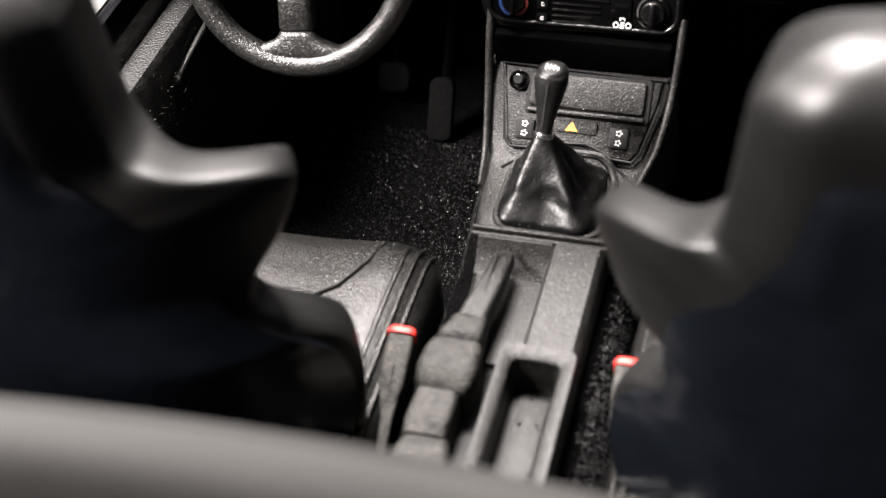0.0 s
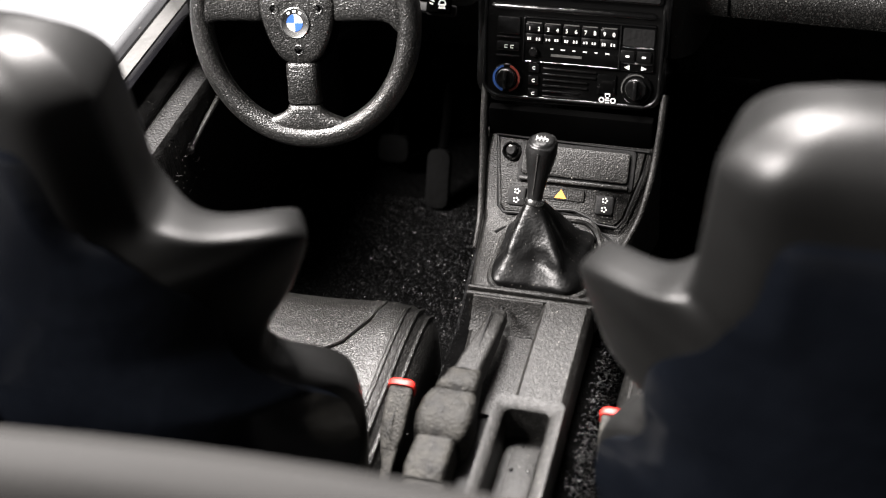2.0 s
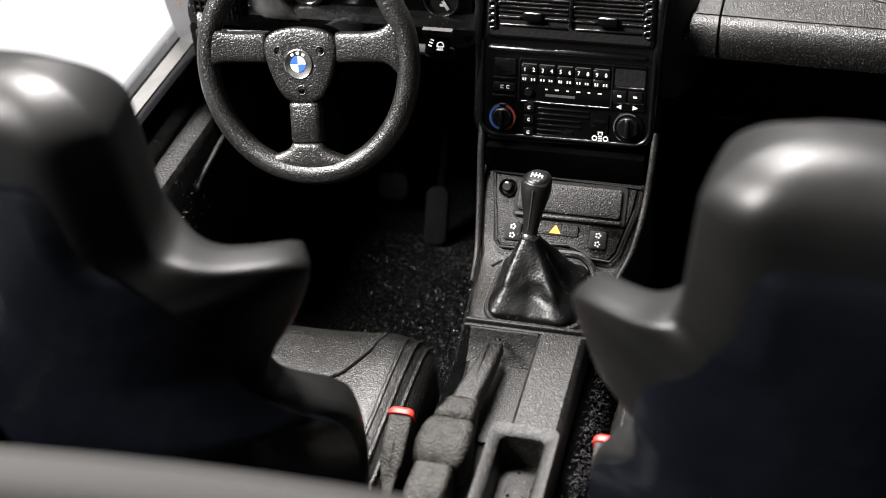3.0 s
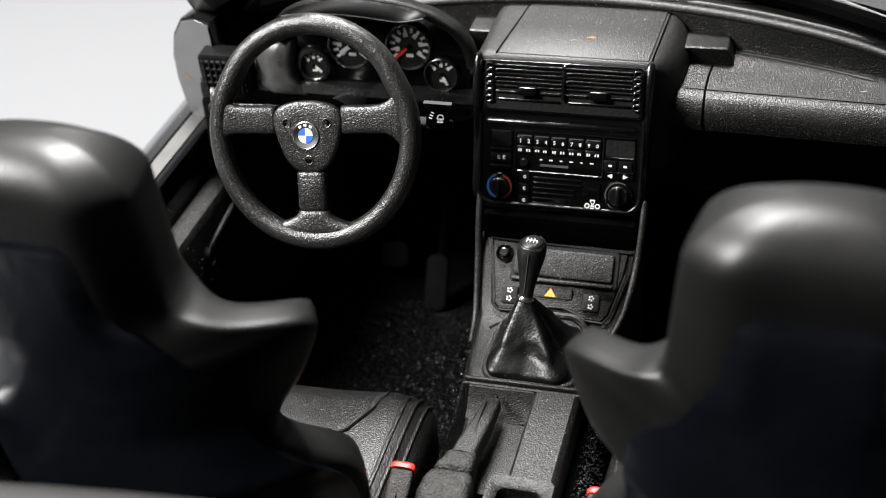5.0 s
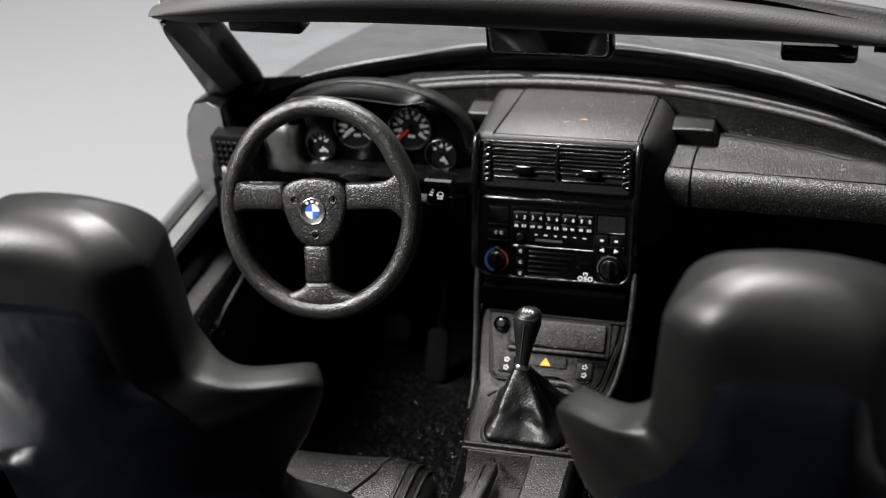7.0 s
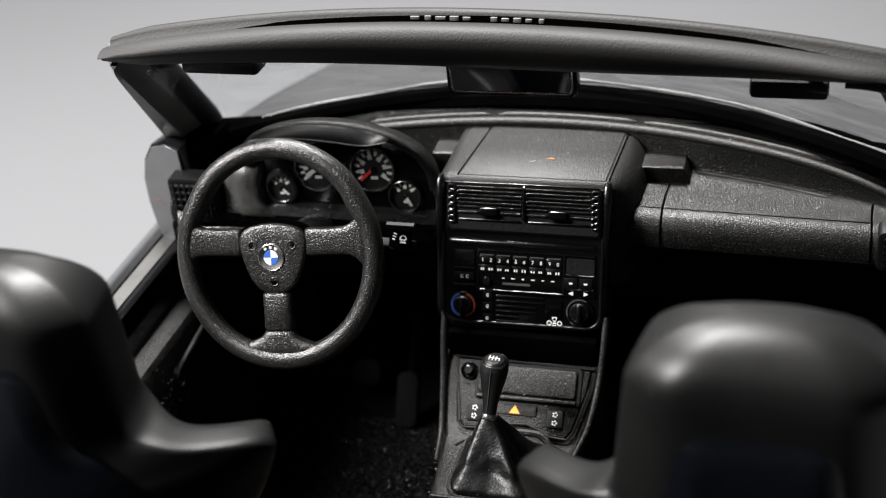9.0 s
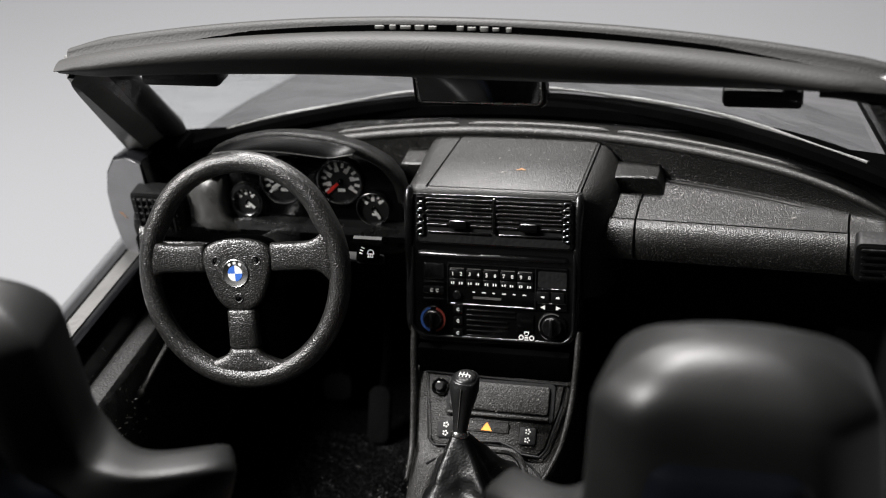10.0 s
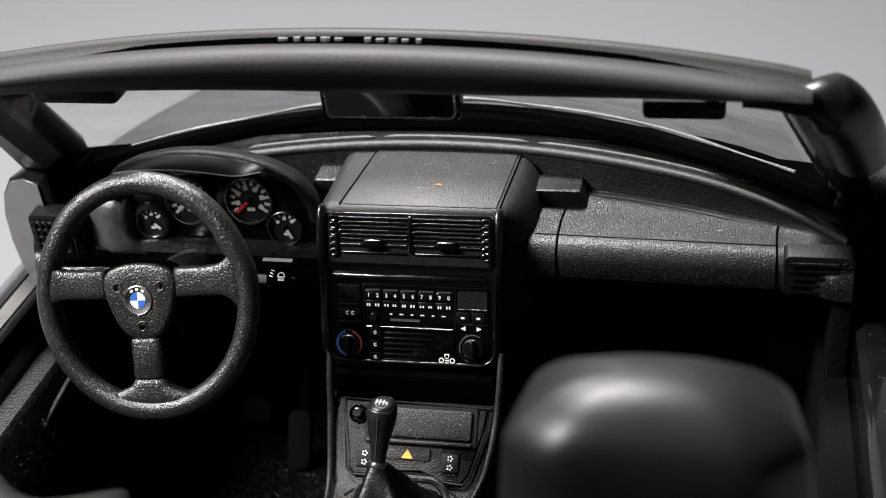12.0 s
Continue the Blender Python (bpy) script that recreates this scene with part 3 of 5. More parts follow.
bm = B()
loops = []
for x in np.linspace(-0.632, 0.668, 131):
    yo, yi, zs = y_out(x), y_in(x), z_top(x)
    # the roll steps back behind the instruments
    dip = 1 / (1 + math.exp((x + 0.150) / 0.006)) / (1 + math.exp(-(x + 0.525) / 0.006))
    lip = lip_y(x) + 0.03 * dip
    zl = 0.789 - 0.02 * abs(x - MID) - 0.035 * dip
    yc = max(yi - 0.016, lip + 0.006)
    zc = min(zl + 0.10 * (yc - lip), zs - 0.012)
    loop = [(x, yo + 0.03, 0.62), (x, yo + 0.026, zs - 0.014), (x, yo + 0.016, zs - 0.003), (x, yi + 0.016, zs), (x, yi + 0.004, zs), (x, yi - 0.001, zs - 0.003), (x, yi - 0.003, zs - 0.008), (x, yi - 0.006, zc + 0.005), (x, yi - 0.009, zc + 0.0015), (x, yc, zc), (x, 0.5 * (yc + lip), 0.5 * (zc + zl)), (x, lip + 0.003, zl + 0.0004)]
    loop += [(x, lip - 0.036 * math.sin(a), zl - 0.040 + 0.040 * math.cos(a)) for a in np.linspace(0.0, radians(112), 15)]
    loop += [(x, lip + 0.02, zl - 0.075), (x, lip + 0.07, 0.66), (x, lip + 0.10, 0.60), (x, lip + 0.13, 0.52), (x, yo + 0.03, 0.50)]
    loops.append(loop)
loft(bm, loops)
part("main_pad", bm, VINYL, dash, sharp=50)
# demister strips along the foot of the windscreen
for x0, x1 in ((-0.30, -0.087), (-0.071, 0.170), (0.185, 0.486)):
    bm = B()
    tube(bm, [(x, y_in(x) + 0.026, z_top(x) + 0.001) for x in np.linspace(x0, x1, 18)], [0.0012] + [0.0042] * 16 + [0.0012], 8)
    part("demister_strip", bm, LEDGE, dash, "raised demister slot lip")
bm = B()
tube(bm, [(x, y_in(x) + 0.002, z_top(x) - 0.001) for x in np.linspace(-0.42, 0.662, 50)], 0.0070, 10)
part("ledge", bm, LEDGE, dash, "rounded grey ledge before the demister")
# middle hump with a lid between two grooves
bm = B()
loops = []
for y, z, zb, e, f in ((0.168, 0.832, 0.66, -0.014, 0.006), (0.171, 0.841, 0.66, -0.008, 0.003), (0.177, 0.8465, 0.66, -0.002, 0.0), (0.190, 0.848, 0.66, 0.006, 0.0), (0.230, 0.848, 0.66, 0.014, 0.0), (0.290, 0.848, 0.66, 0.018, 0.0), (0.358, 0.849, 0.66, 0.018, 0.0)):
    loops.append([(-0.140 + f, y, zb), (-0.134 + f, y, z - 0.030), (-0.129 + f, y, z - 0.010), (-0.122 + f, y, z - 0.003), (-0.110, y, z), (0.150 + e * 0.3, y, z), (0.160 + e * 0.5, y, z - 0.003), (0.167 + e * 0.7, y, z - 0.010), (0.172 + e, y, z - 0.024), (0.178 + e * 1.3, y, z - 0.050), (0.181 + e * 1.4, y, zb)])
loft(bm, loops)
part("hump", bm, PAD, dash, "raised middle of the dashboard", sharp=50)
bm = B()
loft(bm, [[(-0.0905 + k, y, 0.84), (-0.0905 + k, y, z - 0.001), (-0.0890 + k, y, z + 0.0012), (-0.087 + k, y, z + 0.0018), (0.148 + 0.4 * k, y, z + 0.0018), (0.150 + 0.4 * k, y, z + 0.0012), (0.1515 + 0.4 * k, y, z - 0.001), (0.1515 + 0.4 * k, y, 0.84)] for y, z, k in ((0.1800, 0.8460, -0.003), (0.1830, 0.8480, -0.003), (0.28, 0.8482, 0.006), (0.3565, 0.8490, 0.015))])
part("lid", bm, PAD, dash, "flat lid with dust specks")
for x0, x1 in ((-0.0955, -0.0785), (0.1535, 0.1615)):
    bm = B()
    tube(bm, [(x0 + (x1 - x0) * k, 0.1785 + 0.178 * k, 0.8482 + 0.0006 * k) for k in np.linspace(0, 1, 8)], 0.0013, 6)
    part("lid_groove", bm, GAP, dash, "dark groove beside the lid")
bm = B()
for x, y, r in ((0.0475, 0.244, 0.0036), (0.0425, 0.2425, 0.0022), (0.0520, 0.2430, 0.0026), (0.0475, 0.2475, 0.0018)):
    bmesh.ops.create_icosphere(bm, subdivisions=1, radius=r, matrix=Matrix.Translation((x, y, 0.8505)) @ Matrix.Diagonal((1.5, 0.7, 0.3, 1)))
part("paint_chip", bm, RUST, dash, "small orange-brown paint chip")
for x0, x1, z0 in ((0.186, 0.268, 0.8195), (-0.172, -0.126, 0.8275)):
    sl = 0.012 if x0 > 0 else 0.0
    bm = B()
    loft(bm, [[(x0, y, 0.77), (x0 + 0.001, y, z - 0.002), (x0 + 0.003, y, z), (x1 - 0.004 - sl * 0.5, y, z), (x1 - 0.001 - sl * 0.5, y, z - 0.0015), (x1 + 0.002, y, z - 0.02), (x1 + sl * 0.6, y, 0.77)] for y, z in ((0.2905, z0 - 0.004), (0.2915, z0 - 0.001), (0.2940, z0 + 0.0005), (0.300, z0 + 0.0006), (0.352, z0 + 0.0010))])
    part("speaker_block", bm, VINYL, dash, "small raised block beside the hump", sharp=30)
# joints across the padded roll and the seam along it
for x in (0.2345, 0.5605):
    bm = B()
    zl = 0.789 - 0.02 * abs(x - MID)
    tube(bm, [(x + 0.004 * k * k, y, pad_z(x, y) + 0.0002) for k, y in ((1.0, 0.284), (0.7, 0.268), (0.4, 0.250), (0.15, 0.232), (0, 0.2175))] + [(x, 0.216 - 0.0362 * math.sin(a), zl - 0.040 + 0.0402 * math.cos(a)) for a in np.linspace(0.1, radians(105), 10)], 0.0019, 6)
    part("joint", bm, GAP, dash, "dark joint in the padded roll")
for x0, x1 in ((0.196, 0.233), (0.2365, 0.558)):
    bm = B()
    tube(bm, [(x, 0.2155, 0.7893 - 0.02 * abs(x - MID)) for x in np.linspace(x0, x1, 12)], 0.0009, 6)
    part("glovebox_seam", bm, GAP, dash)
bm = B()
tube(bm, [(x, y_in(x) - 0.0135 - 0.004 * k ** 3, pad_z(x, y_in(x) - 0.015) + 0.0008) for k, x in ((k, 0.277 + 0.214 * k) for k in np.linspace(0, 1, 20))], [0.0015] * 17 + [0.0022, 0.0024, 0.0008], 6)
part("pad_crease", bm, TRIM, dash, "pale crease at the foot of the riser")


def side_vent(m, w, h, mesh=False):
    bm = B()
    prism(bm, rounded(-w, w, -h, h, 0.010), -0.03, 0.004, m, 0.003)
    v = part("side_vent", bm, MATTE, dash, "black slatted air vent")
    bm = B()
    prism(bm, rounded(-w * 0.9, w * 0.9, -h * 0.86, h * 0.86, 0.006), 0.004, 0.0048, m)
    part("vent_core", bm, MATTE, v)
    for i in range(5):
        y = h * (0.68 - 0.34 * i)
        bm = B()
        tube(bm, [tuple(m @ Vector((x * w, y, 0.007))) for x in (-0.84, -0.80, 0.56, 0.60)], [0.001, 0.0034, 0.0034, 0.001], 10)
        part("slat", bm, MATTE if mesh else SATIN, v)
        bm = B()
        tube(bm, [tuple(m @ Vector((x, yy, 0.007))) for x, yy in rounded(0.68 * w, 0.86 * w, y - 0.0035, y + 0.0035, 0.0025, 3)], 0.0016, 8, ring=True)
        part("slat_end", bm, SATIN, v)
    if mesh:
        for i in range(7):
            bm = B()
            box(bm, (w * (-0.72 + 0.24 * i), 0, 0.009), (0.004, h * 1.6, 0.004), 0.0012, m)
            part("louvre", bm, MATTE, v)


side_vent(frame_of((0.620, 0.176, 0.753), (0, 0.06, -1)), 0.050, 0.036)
side_vent(frame_of((-0.578, 0.176, 0.775), (0, 0.06, -1)), 0.045, 0.040, True)

# ---- centre stack ----
ST = frame_of((0.022, 0.168, 0.845), (0, -0.338, -0.941))


def at(u, v, h=0.0):
    return ST @ Matrix.Translation((u, -v, h))


stack = thing("centre_stack", (0.01, 0.12, 0.58), "gloss black centre stack with vents, radio and heater controls", "centre stack")
outline = [(-0.150, -0.003), (0.131, -0.003)] + arc(0.105, -0.213, 0.030, 0, -90, 6) + arc(-0.118, -0.216, 0.032, -90, -180, 6)
bm = B()
prism(bm, outline, -0.19, 0.0, ST, 0.008)
part("surround", bm, SATIN, stack, "rounded black surround")
inner = [(-0.134, -0.006), (0.125, -0.006)] + arc(0.103, -0.211, 0.022, 0, -90, 6) + arc(-0.112, -0.213, 0.022, -90, -180, 6)
bm = B()
prism(bm, inner, 0.0, 0.0025, ST)
part("face", bm, GLOSS, stack, "gloss black face")
bm = B()
rim = [(0.1275, -0.004 - 0.02 * i) for i in range(10)] + arc(0.103, -0.211, 0.0245, 0, -90, 8) + arc(-0.112, -0.213, 0.0245, -90, -180, 8) + [(-0.1365, -0.19 + 0.02 * i) for i in range(6)]
tube(bm, [tuple(ST @ Vector((x, y, 0.003))) for x, y in rim], 0.0032, 10)
part("rim_bead", bm, SATIN, stack)
# twin vent
bm = B()
prism(bm, rounded(-0.131, 0.126, -0.084, -0.003, 0.006), 0.0, 0.010, ST, 0.004)
vent = part("vent", bm, SATIN, stack, "twin slatted air vent")
bm = B()
prism(bm, rounded(-0.125, 0.120, -0.080, -0.006, 0.004), 0.010, 0.0108, ST)
part("vent_core", bm, MATTE, vent)
def slat_bar(x0, x1, v, r=0.0022):
    bm = B()
    tube(bm, [tuple(ST @ Vector((x, -v, 0.0128))) for x in (x0, x0 + 0.0015, x1 - 0.0015, x1)], [0.0008, r, r, 0.0008], 10)
    part("slat", bm, SATIN, vent)


slat_bar(-0.126, 0.121, 0.0030, 0.0020)
for x0, x1 in ((-0.112, -0.005), (0.003, 0.107)):
    slat_bar(x0 - 0.002, x1 + 0.001, 0.0100)
    for v0, v1 in ((0.0165, 0.0230), (0.0293, 0.0360)):
        bm = B()
        tube(bm, [tuple(ST @ Vector((x, y, 0.0130))) for x, y in rounded(x0, x1, -v1, -v0, 0.0032, 5)], 0.0021, 10, ring=True)
        part("slat", bm, SATIN, vent, "slat pair with rounded ends")
    c = (x0 + x1) / 2
    slat_bar(x0, c - 0.015, 0.0425)
    slat_bar(c + 0.015, x1, 0.0425)
    slat_bar(x0, c - 0.018, 0.0515)
    slat_bar(c + 0.018, x1, 0.0515)
    slat_bar(x0 + 0.003, x1 - 0.002, 0.0630, 0.0018)
    bm = B()
    box(bm, (c, -0.0490, 0.0165), (0.029, 0.013, 0.010), 0.002, ST)
    part("vent_tab", bm, GLOSS, vent)
    bm = B()
    tube(bm, [tuple(ST @ Vector((x, -0.0435, 0.0205))) for x in (c - 0.013, c - 0.011, c + 0.011, c + 0.013)], [0.0008, 0.0017, 0.0017, 0.0008], 8)
    part("slat", bm, SATIN, vent)
for u in (-0.121, 0.115):
    for v in (0.0115, 0.0225, 0.0335, 0.0445, 0.0550, 0.0645):
        bm = B()
        tube(bm, [tuple(ST @ Vector((x, y, 0.0140))) for x, y in rounded(u - 0.0052, u + 0.0052, -v - 0.0040, -v + 0.0040, 0.003, 4)], 0.0018, 8, ring=True)
        part("vent_wheel", bm, SATIN, vent)
for u in (-0.144, 0.1315):
    bm = B()
    tube(bm, [tuple(ST @ Vector((u, -v, h))) for v, h in ((-0.004, -0.010), (-0.001, -0.002), (0.006, 0.002), (0.03, 0.003), (0.07, 0.002), (0.11, -0.002), (0.16, -0.006))], [0.004, 0.0065, 0.0075, 0.0075, 0.007, 0.006, 0.004], 12)
    part("surround_bead", bm, SATIN, stack, "rounded glossy edge of the surround")
bm = B()
tube(bm, [tuple(ST @ Vector((-0.001, -v, 0.0138))) for v in (0.004, 0.006, 0.058, 0.062)], [0.0012, 0.0034, 0.0034, 0.0012], 10)
part("vent_divider", bm, SATIN, vent)
# shelf and radio
bm = B()
tube(bm, [tuple(ST @ Vector((x, -0.101, 0.006))) for x in (-0.127, -0.122, 0.0, 0.112, 0.117)], [0.002, 0.0048, 0.005, 0.0048, 0.002], 12)
part("shelf_lip", bm, SATIN, stack)
bm = B()
prism(bm, rounded(-0.078, 0.118, -0.183, -0.113, 0.003), 0.0025, 0.006, ST, 0.0015)
radio = part("radio", bm, GLOSS, stack, "black radio with small white numerals")
bm = B()
for a, b in (((-0.075, -0.1145), (0.116, -0.1145)), ((-0.0765, -0.116), (-0.0765, -0.181)), ((-0.072, -0.1805), (0.064, -0.1805)), ((0.070, -0.1475), (0.115, -0.1475)), ((0.0665, -0.116), (0.0665, -0.181)), ((0.070, -0.1705), (0.115, -0.1705))):
    tube(bm, [tuple(ST @ Vector((*p, 0.0065))) for p in (a, b)], 0.0014, 8)
part("radio_trim", bm, SATIN, radio)
for i in range(5):
    x = -0.0615 + 0.0278 * i
    for v in (0.1295, 0.1445):
        bm = B()
        box(bm, (x, -v, 0.0070), (0.0255, 0.0125, 0.003), 0.001, ST)
        part("key", bm, SATIN, radio)
    bm = B()
    box(bm, (x, -0.1215, 0.0085), (0.022, 0.0014, 0.001), 0, ST)
    part("key_edge", bm, TRIM, radio)
    for j, c in enumerate(("12", "34", "56", "78", "90")[i]):
        letters(c, at(x - 0.0068 + 0.0138 * j, 0.1305, 0.0086), 0.0085, WHITE, radio)
    for j in range(2):
        bm = B()
        for d in (-0.0022, 0.0012 + 0.0008 * ((i + j) % 2)):
            box(bm, (x - 0.0065 + 0.013 * j + d, -0.1455, 0.0088), (0.0020, 0.0040 - 0.0008 * ((i + 2 * j) % 2), 0.0006), 0.0, ST)
        part("print_bar", bm, WHITE, radio)
bm = B()
box(bm, (-0.012, -0.1685, 0.0065), (0.046, 0.0036, 0.0008), 0, ST)
part("print_bar", bm, TRIM, radio, "small grey line of print")
for i in range(6):
    bm = B()
    box(bm, (-0.034 + 0.0165 * i, -0.1595, 0.0065), (0.004 + 0.002 * (i % 2), 0.0016, 0.0008), 0, ST)
    part("print_bar", bm, WHITE, radio)
bm = B()
prism(bm, rounded(0.070, 0.1155, -0.145, -0.119, 0.003), 0.006, 0.0068, ST)
part("slot", bm, MATTE, radio)
for x in (0.0785, 0.1025):
    bm = B()
    prism(bm, rounded(x - 0.0105, x + 0.0105, -0.1685, -0.1515, 0.002), 0.005, 0.0085, ST, 0.001)
    part("key", bm, SATIN, radio)
    bm = B()
    box(bm, (x, -0.1600, 0.009), (0.0055, 0.0028, 0.0006), 0, ST)
    part("print_bar", bm, WHITE, radio)
for x, s in ((0.0785, -1), (0.1035, 1)):
    bm = B()
    tri = [(x - 0.0038 * s, -0.1735), (x - 0.0038 * s, -0.1805), (x + 0.0038 * s, -0.177)]
    prism(bm, tri if s < 0 else tri[::-1], 0.0065, 0.0072, ST)
    part("arrow", bm, WHITE, radio, "white arrow mark")
bm = B()
lathe(bm, [(0.007, 0.0025), (0.007, 0.010), (0.0055, 0.012), (0.001, 0.012)], at(-0.061, 0.1655), 18)
part("radio_knob", bm, SATIN, radio)
# switches and heater row
for v0, v1, lab in ((0.116, 0.142, ""), (0.1535, 0.167, "button with small white print")):
    bm = B()
    prism(bm, rounded(-0.118, -0.083, -v1, -v0, 0.003), 0.0025, 0.006, ST, 0.0015)
    b = part("button", bm, SATIN, stack, lab)
    if lab:
        for dx in (-0.005, 0.004):
            bm = B()
            box(bm, (-0.0985 + dx, -0.1585, 0.0064), (0.0048, 0.0013, 0.0006), 0, ST)
            box(bm, (-0.0985 + dx, -0.1625, 0.0064), (0.0048, 0.0013, 0.0006), 0, ST)
            box(bm, (-0.1003 + dx, -0.1605, 0.0064), (0.0013, 0.0050, 0.0006), 0, ST)
            part("print_bar", bm, WHITE, b)
for v in (0.1465, 0.1745):
    bm = B()
    box(bm, (-0.1005, -v, 0.0045), (0.036, 0.0028, 0.004), 0.001, ST)
    part("shelf_lip", bm, SATIN, stack)


def dial(u, v, r, coloured):
    bm = B()
    lathe(bm, [(r, 0.0), (r, 0.005), (r * 0.93, 0.0065), (r * 0.6, 0.0065)], at(u, v), 36)
    d = part("heater_dial", bm, GLOSS, stack, "round heater dial" + (" with blue and red arcs" if coloured else ""))
    bm = B()
    lathe(bm, [(r * 0.70, 0.0065), (r * 0.68, 0.011), (r * 0.60, 0.013), (0.001, 0.013)], at(u, v), 32)
    part("knob", bm, SATIN, d)
    bm = B()
    box(bm, (u, -v, 0.016), (r * 0.26, r * 1.25, 0.010), 0.002, ST)
    part("grip", bm, SATIN, d)
    if coloured:
        for a0, a1, mat in ((105, 255, DIMBLUE), (-75, 75, REDPRINT)):
            bm = B()
            band(bm, 0, 0, r * 0.78, r * 0.93, a0, a1, 0.0066, 0.0074, at(u, v))
            part("scale_arc", bm, mat, d)
    else:
        bm = B()
        band(bm, 0, 0, r * 0.86, r * 0.93, 60, 200, 0.0066, 0.0072, at(u, v))
        part("scale_arc", bm, TRIM, d)


dial(-0.101, 0.209, 0.0225, True)
dial(0.094, 0.208, 0.0235, False)
for v, c in ((0.190, ""), (0.209, ""), (0.229, "")):
    bm = B()
    prism(bm, rounded(-0.068, -0.052, -v - 0.007, -v + 0.007, 0.002), 0.0025, 0.0055, ST, 0.001)
    b = part("button", bm, SATIN, stack)
    bm = B()
    band(bm, -0.0595, -v, 0.0013, 0.0028, 40, 330, 0.0056, 0.0062, ST, 10)
    part("print_ring", bm, WHITE, b)
for i, v in enumerate((0.190, 0.1985, 0.207, 0.2155, 0.224, 0.232)):
    bm = B()
    box(bm, (-0.006 - 0.006 * (i // 2), -v, 0.0035), (0.080 - 0.012 * (i // 2), 0.0030, 0.003), 0.001, ST)
    part("slot_bar", bm, SATIN, stack)
bm = B()
box(bm, (0.050, -0.206, 0.0035), (0.028, 0.030, 0.003), 0.001, ST)
part("slot_bar", bm, GLOSS, stack)
for dx in (-0.0085, 0.0085):
    bm = B()
    band(bm, 0.053 + dx, -0.229, 0.0026, 0.0042, 0, 359, 0.0055, 0.0062, ST, 16)
    part("print_ring", bm, WHITE, stack)
bm = B()
for dx, dv, w, h in ((0, 0.229, 0.006, 0.002), (0, 0.2325, 0.006, 0.0014), (0, 0.2255, 0.005, 0.0014), (0, 0.2195, 0.008, 0.0014), (-0.003, 0.2215, 0.0014, 0.004), (0.003, 0.2215, 0.0014, 0.004)):
    box(bm, (0.053 + dx, -dv, 0.0058), (w, h, 0.0008), 0, ST)
part("print_icon", bm, WHITE, stack)

# ---- instrument cluster ----
CL = frame_of((-0.310, 0.206, 0.800), (0, -0.10, -1))
cluster = thing("instrument_cluster", (-0.31, 0.25, 0.75), "black hooded instrument cluster with four round gauges", "instrument cluster")
hood = [(-0.182, 0.044), (-0.177, 0.060), (-0.168, 0.076), (-0.148, 0.095), (-0.112, 0.110), (-0.060, 0.121), (-0.010, 0.123), (0.049, 0.118), (0.107, 0.103), (0.150, 0.079), (0.172, 0.050), (0.179, 0.022), (0.180, 0.012)]

hood = [tuple(p) for p in smooth_rows(hood, 61)]


def shrunk(k, dy=0.0):
    return [(x * k, (y - dy) * k + dy) for x, y in hood]


bm = B()
loops = []
for h, k in ((0.004, 0.885), (0.016, 0.89), (0.022, 0.905), (0.024, 0.945), (0.022, 0.985), (0.014, 1.0), (-0.004, 0.985), (-0.02, 0.95), (-0.06, 0.81), (-0.12, 0.60)):
    loops.append([CL @ Vector((x, y, h)) for x, y in shrunk(k, -0.03)])
sheet(bm, [list(l) for l in loops])
bmesh.ops.solidify(bm, geom=bm.faces, thickness=0.002)
part("hood", bm, PAD, cluster, "black arched hood", sharp=85)
bm = B()
prism(bm, [(-0.200, -0.045)] + shrunk(0.885, -0.03) + [(0.160, -0.010), (0.160, -0.045)], -0.03, -0.004, CL)
part("face", bm, GLOSS, cluster, "gloss black face")
bm = B()
up = [(-0.146, 0.092), (-0.112, 0.1055), (-0.060, 0.116), (-0.010, 0.118), (0.049, 0.1125), (0.078, 0.1055), (0.098, 0.0985)]
down = [(-0.146, 0.090), (-0.112, 0.096), (-0.070, 0.0985), (-0.030, 0.0980), (0.010, 0.0950), (0.058, 0.0900), (0.098, 0.0990)]
sheet(bm, [[tuple(CL @ Vector((a[0] + (b[0] - a[0]) * k, a[1] + (b[1] - a[1]) * k, 0.023 + 0.022 * math.sin(1.2 * k)))) for a, b in zip(smooth_rows(up, 25), smooth_rows(down, 25))] for k in np.linspace(0, 1, 7)])
bmesh.ops.solidify(bm, geom=bm.faces, thickness=0.002)
lens = part("hood_lens", bm, SMOKE, cluster, "smoky glossy lens under the hood")
lens.visible_shadow = False
bm = B()
tube(bm, [tuple(CL @ Vector((x, y - 0.0005, 0.0425))) for x, y in smooth_rows(down, 25)], 0.0012, 6)
part("lens_edge", bm, PILLAR, lens, "pale grey edge of the lens")
bm = B()
loft(bm, [[tuple(CL @ Vector((x, -0.040 + dy, dh))) for dy, dh in ((0.0, -0.06), (0.002, 0.004), (-0.004, 0.014), (-0.016, 0.018), (-0.030, 0.010), (-0.040, -0.06))] for x in np.linspace(-0.215, 0.172, 12)])
part("lower_pad", bm, BEZEL, cluster, "rounded lower edge")

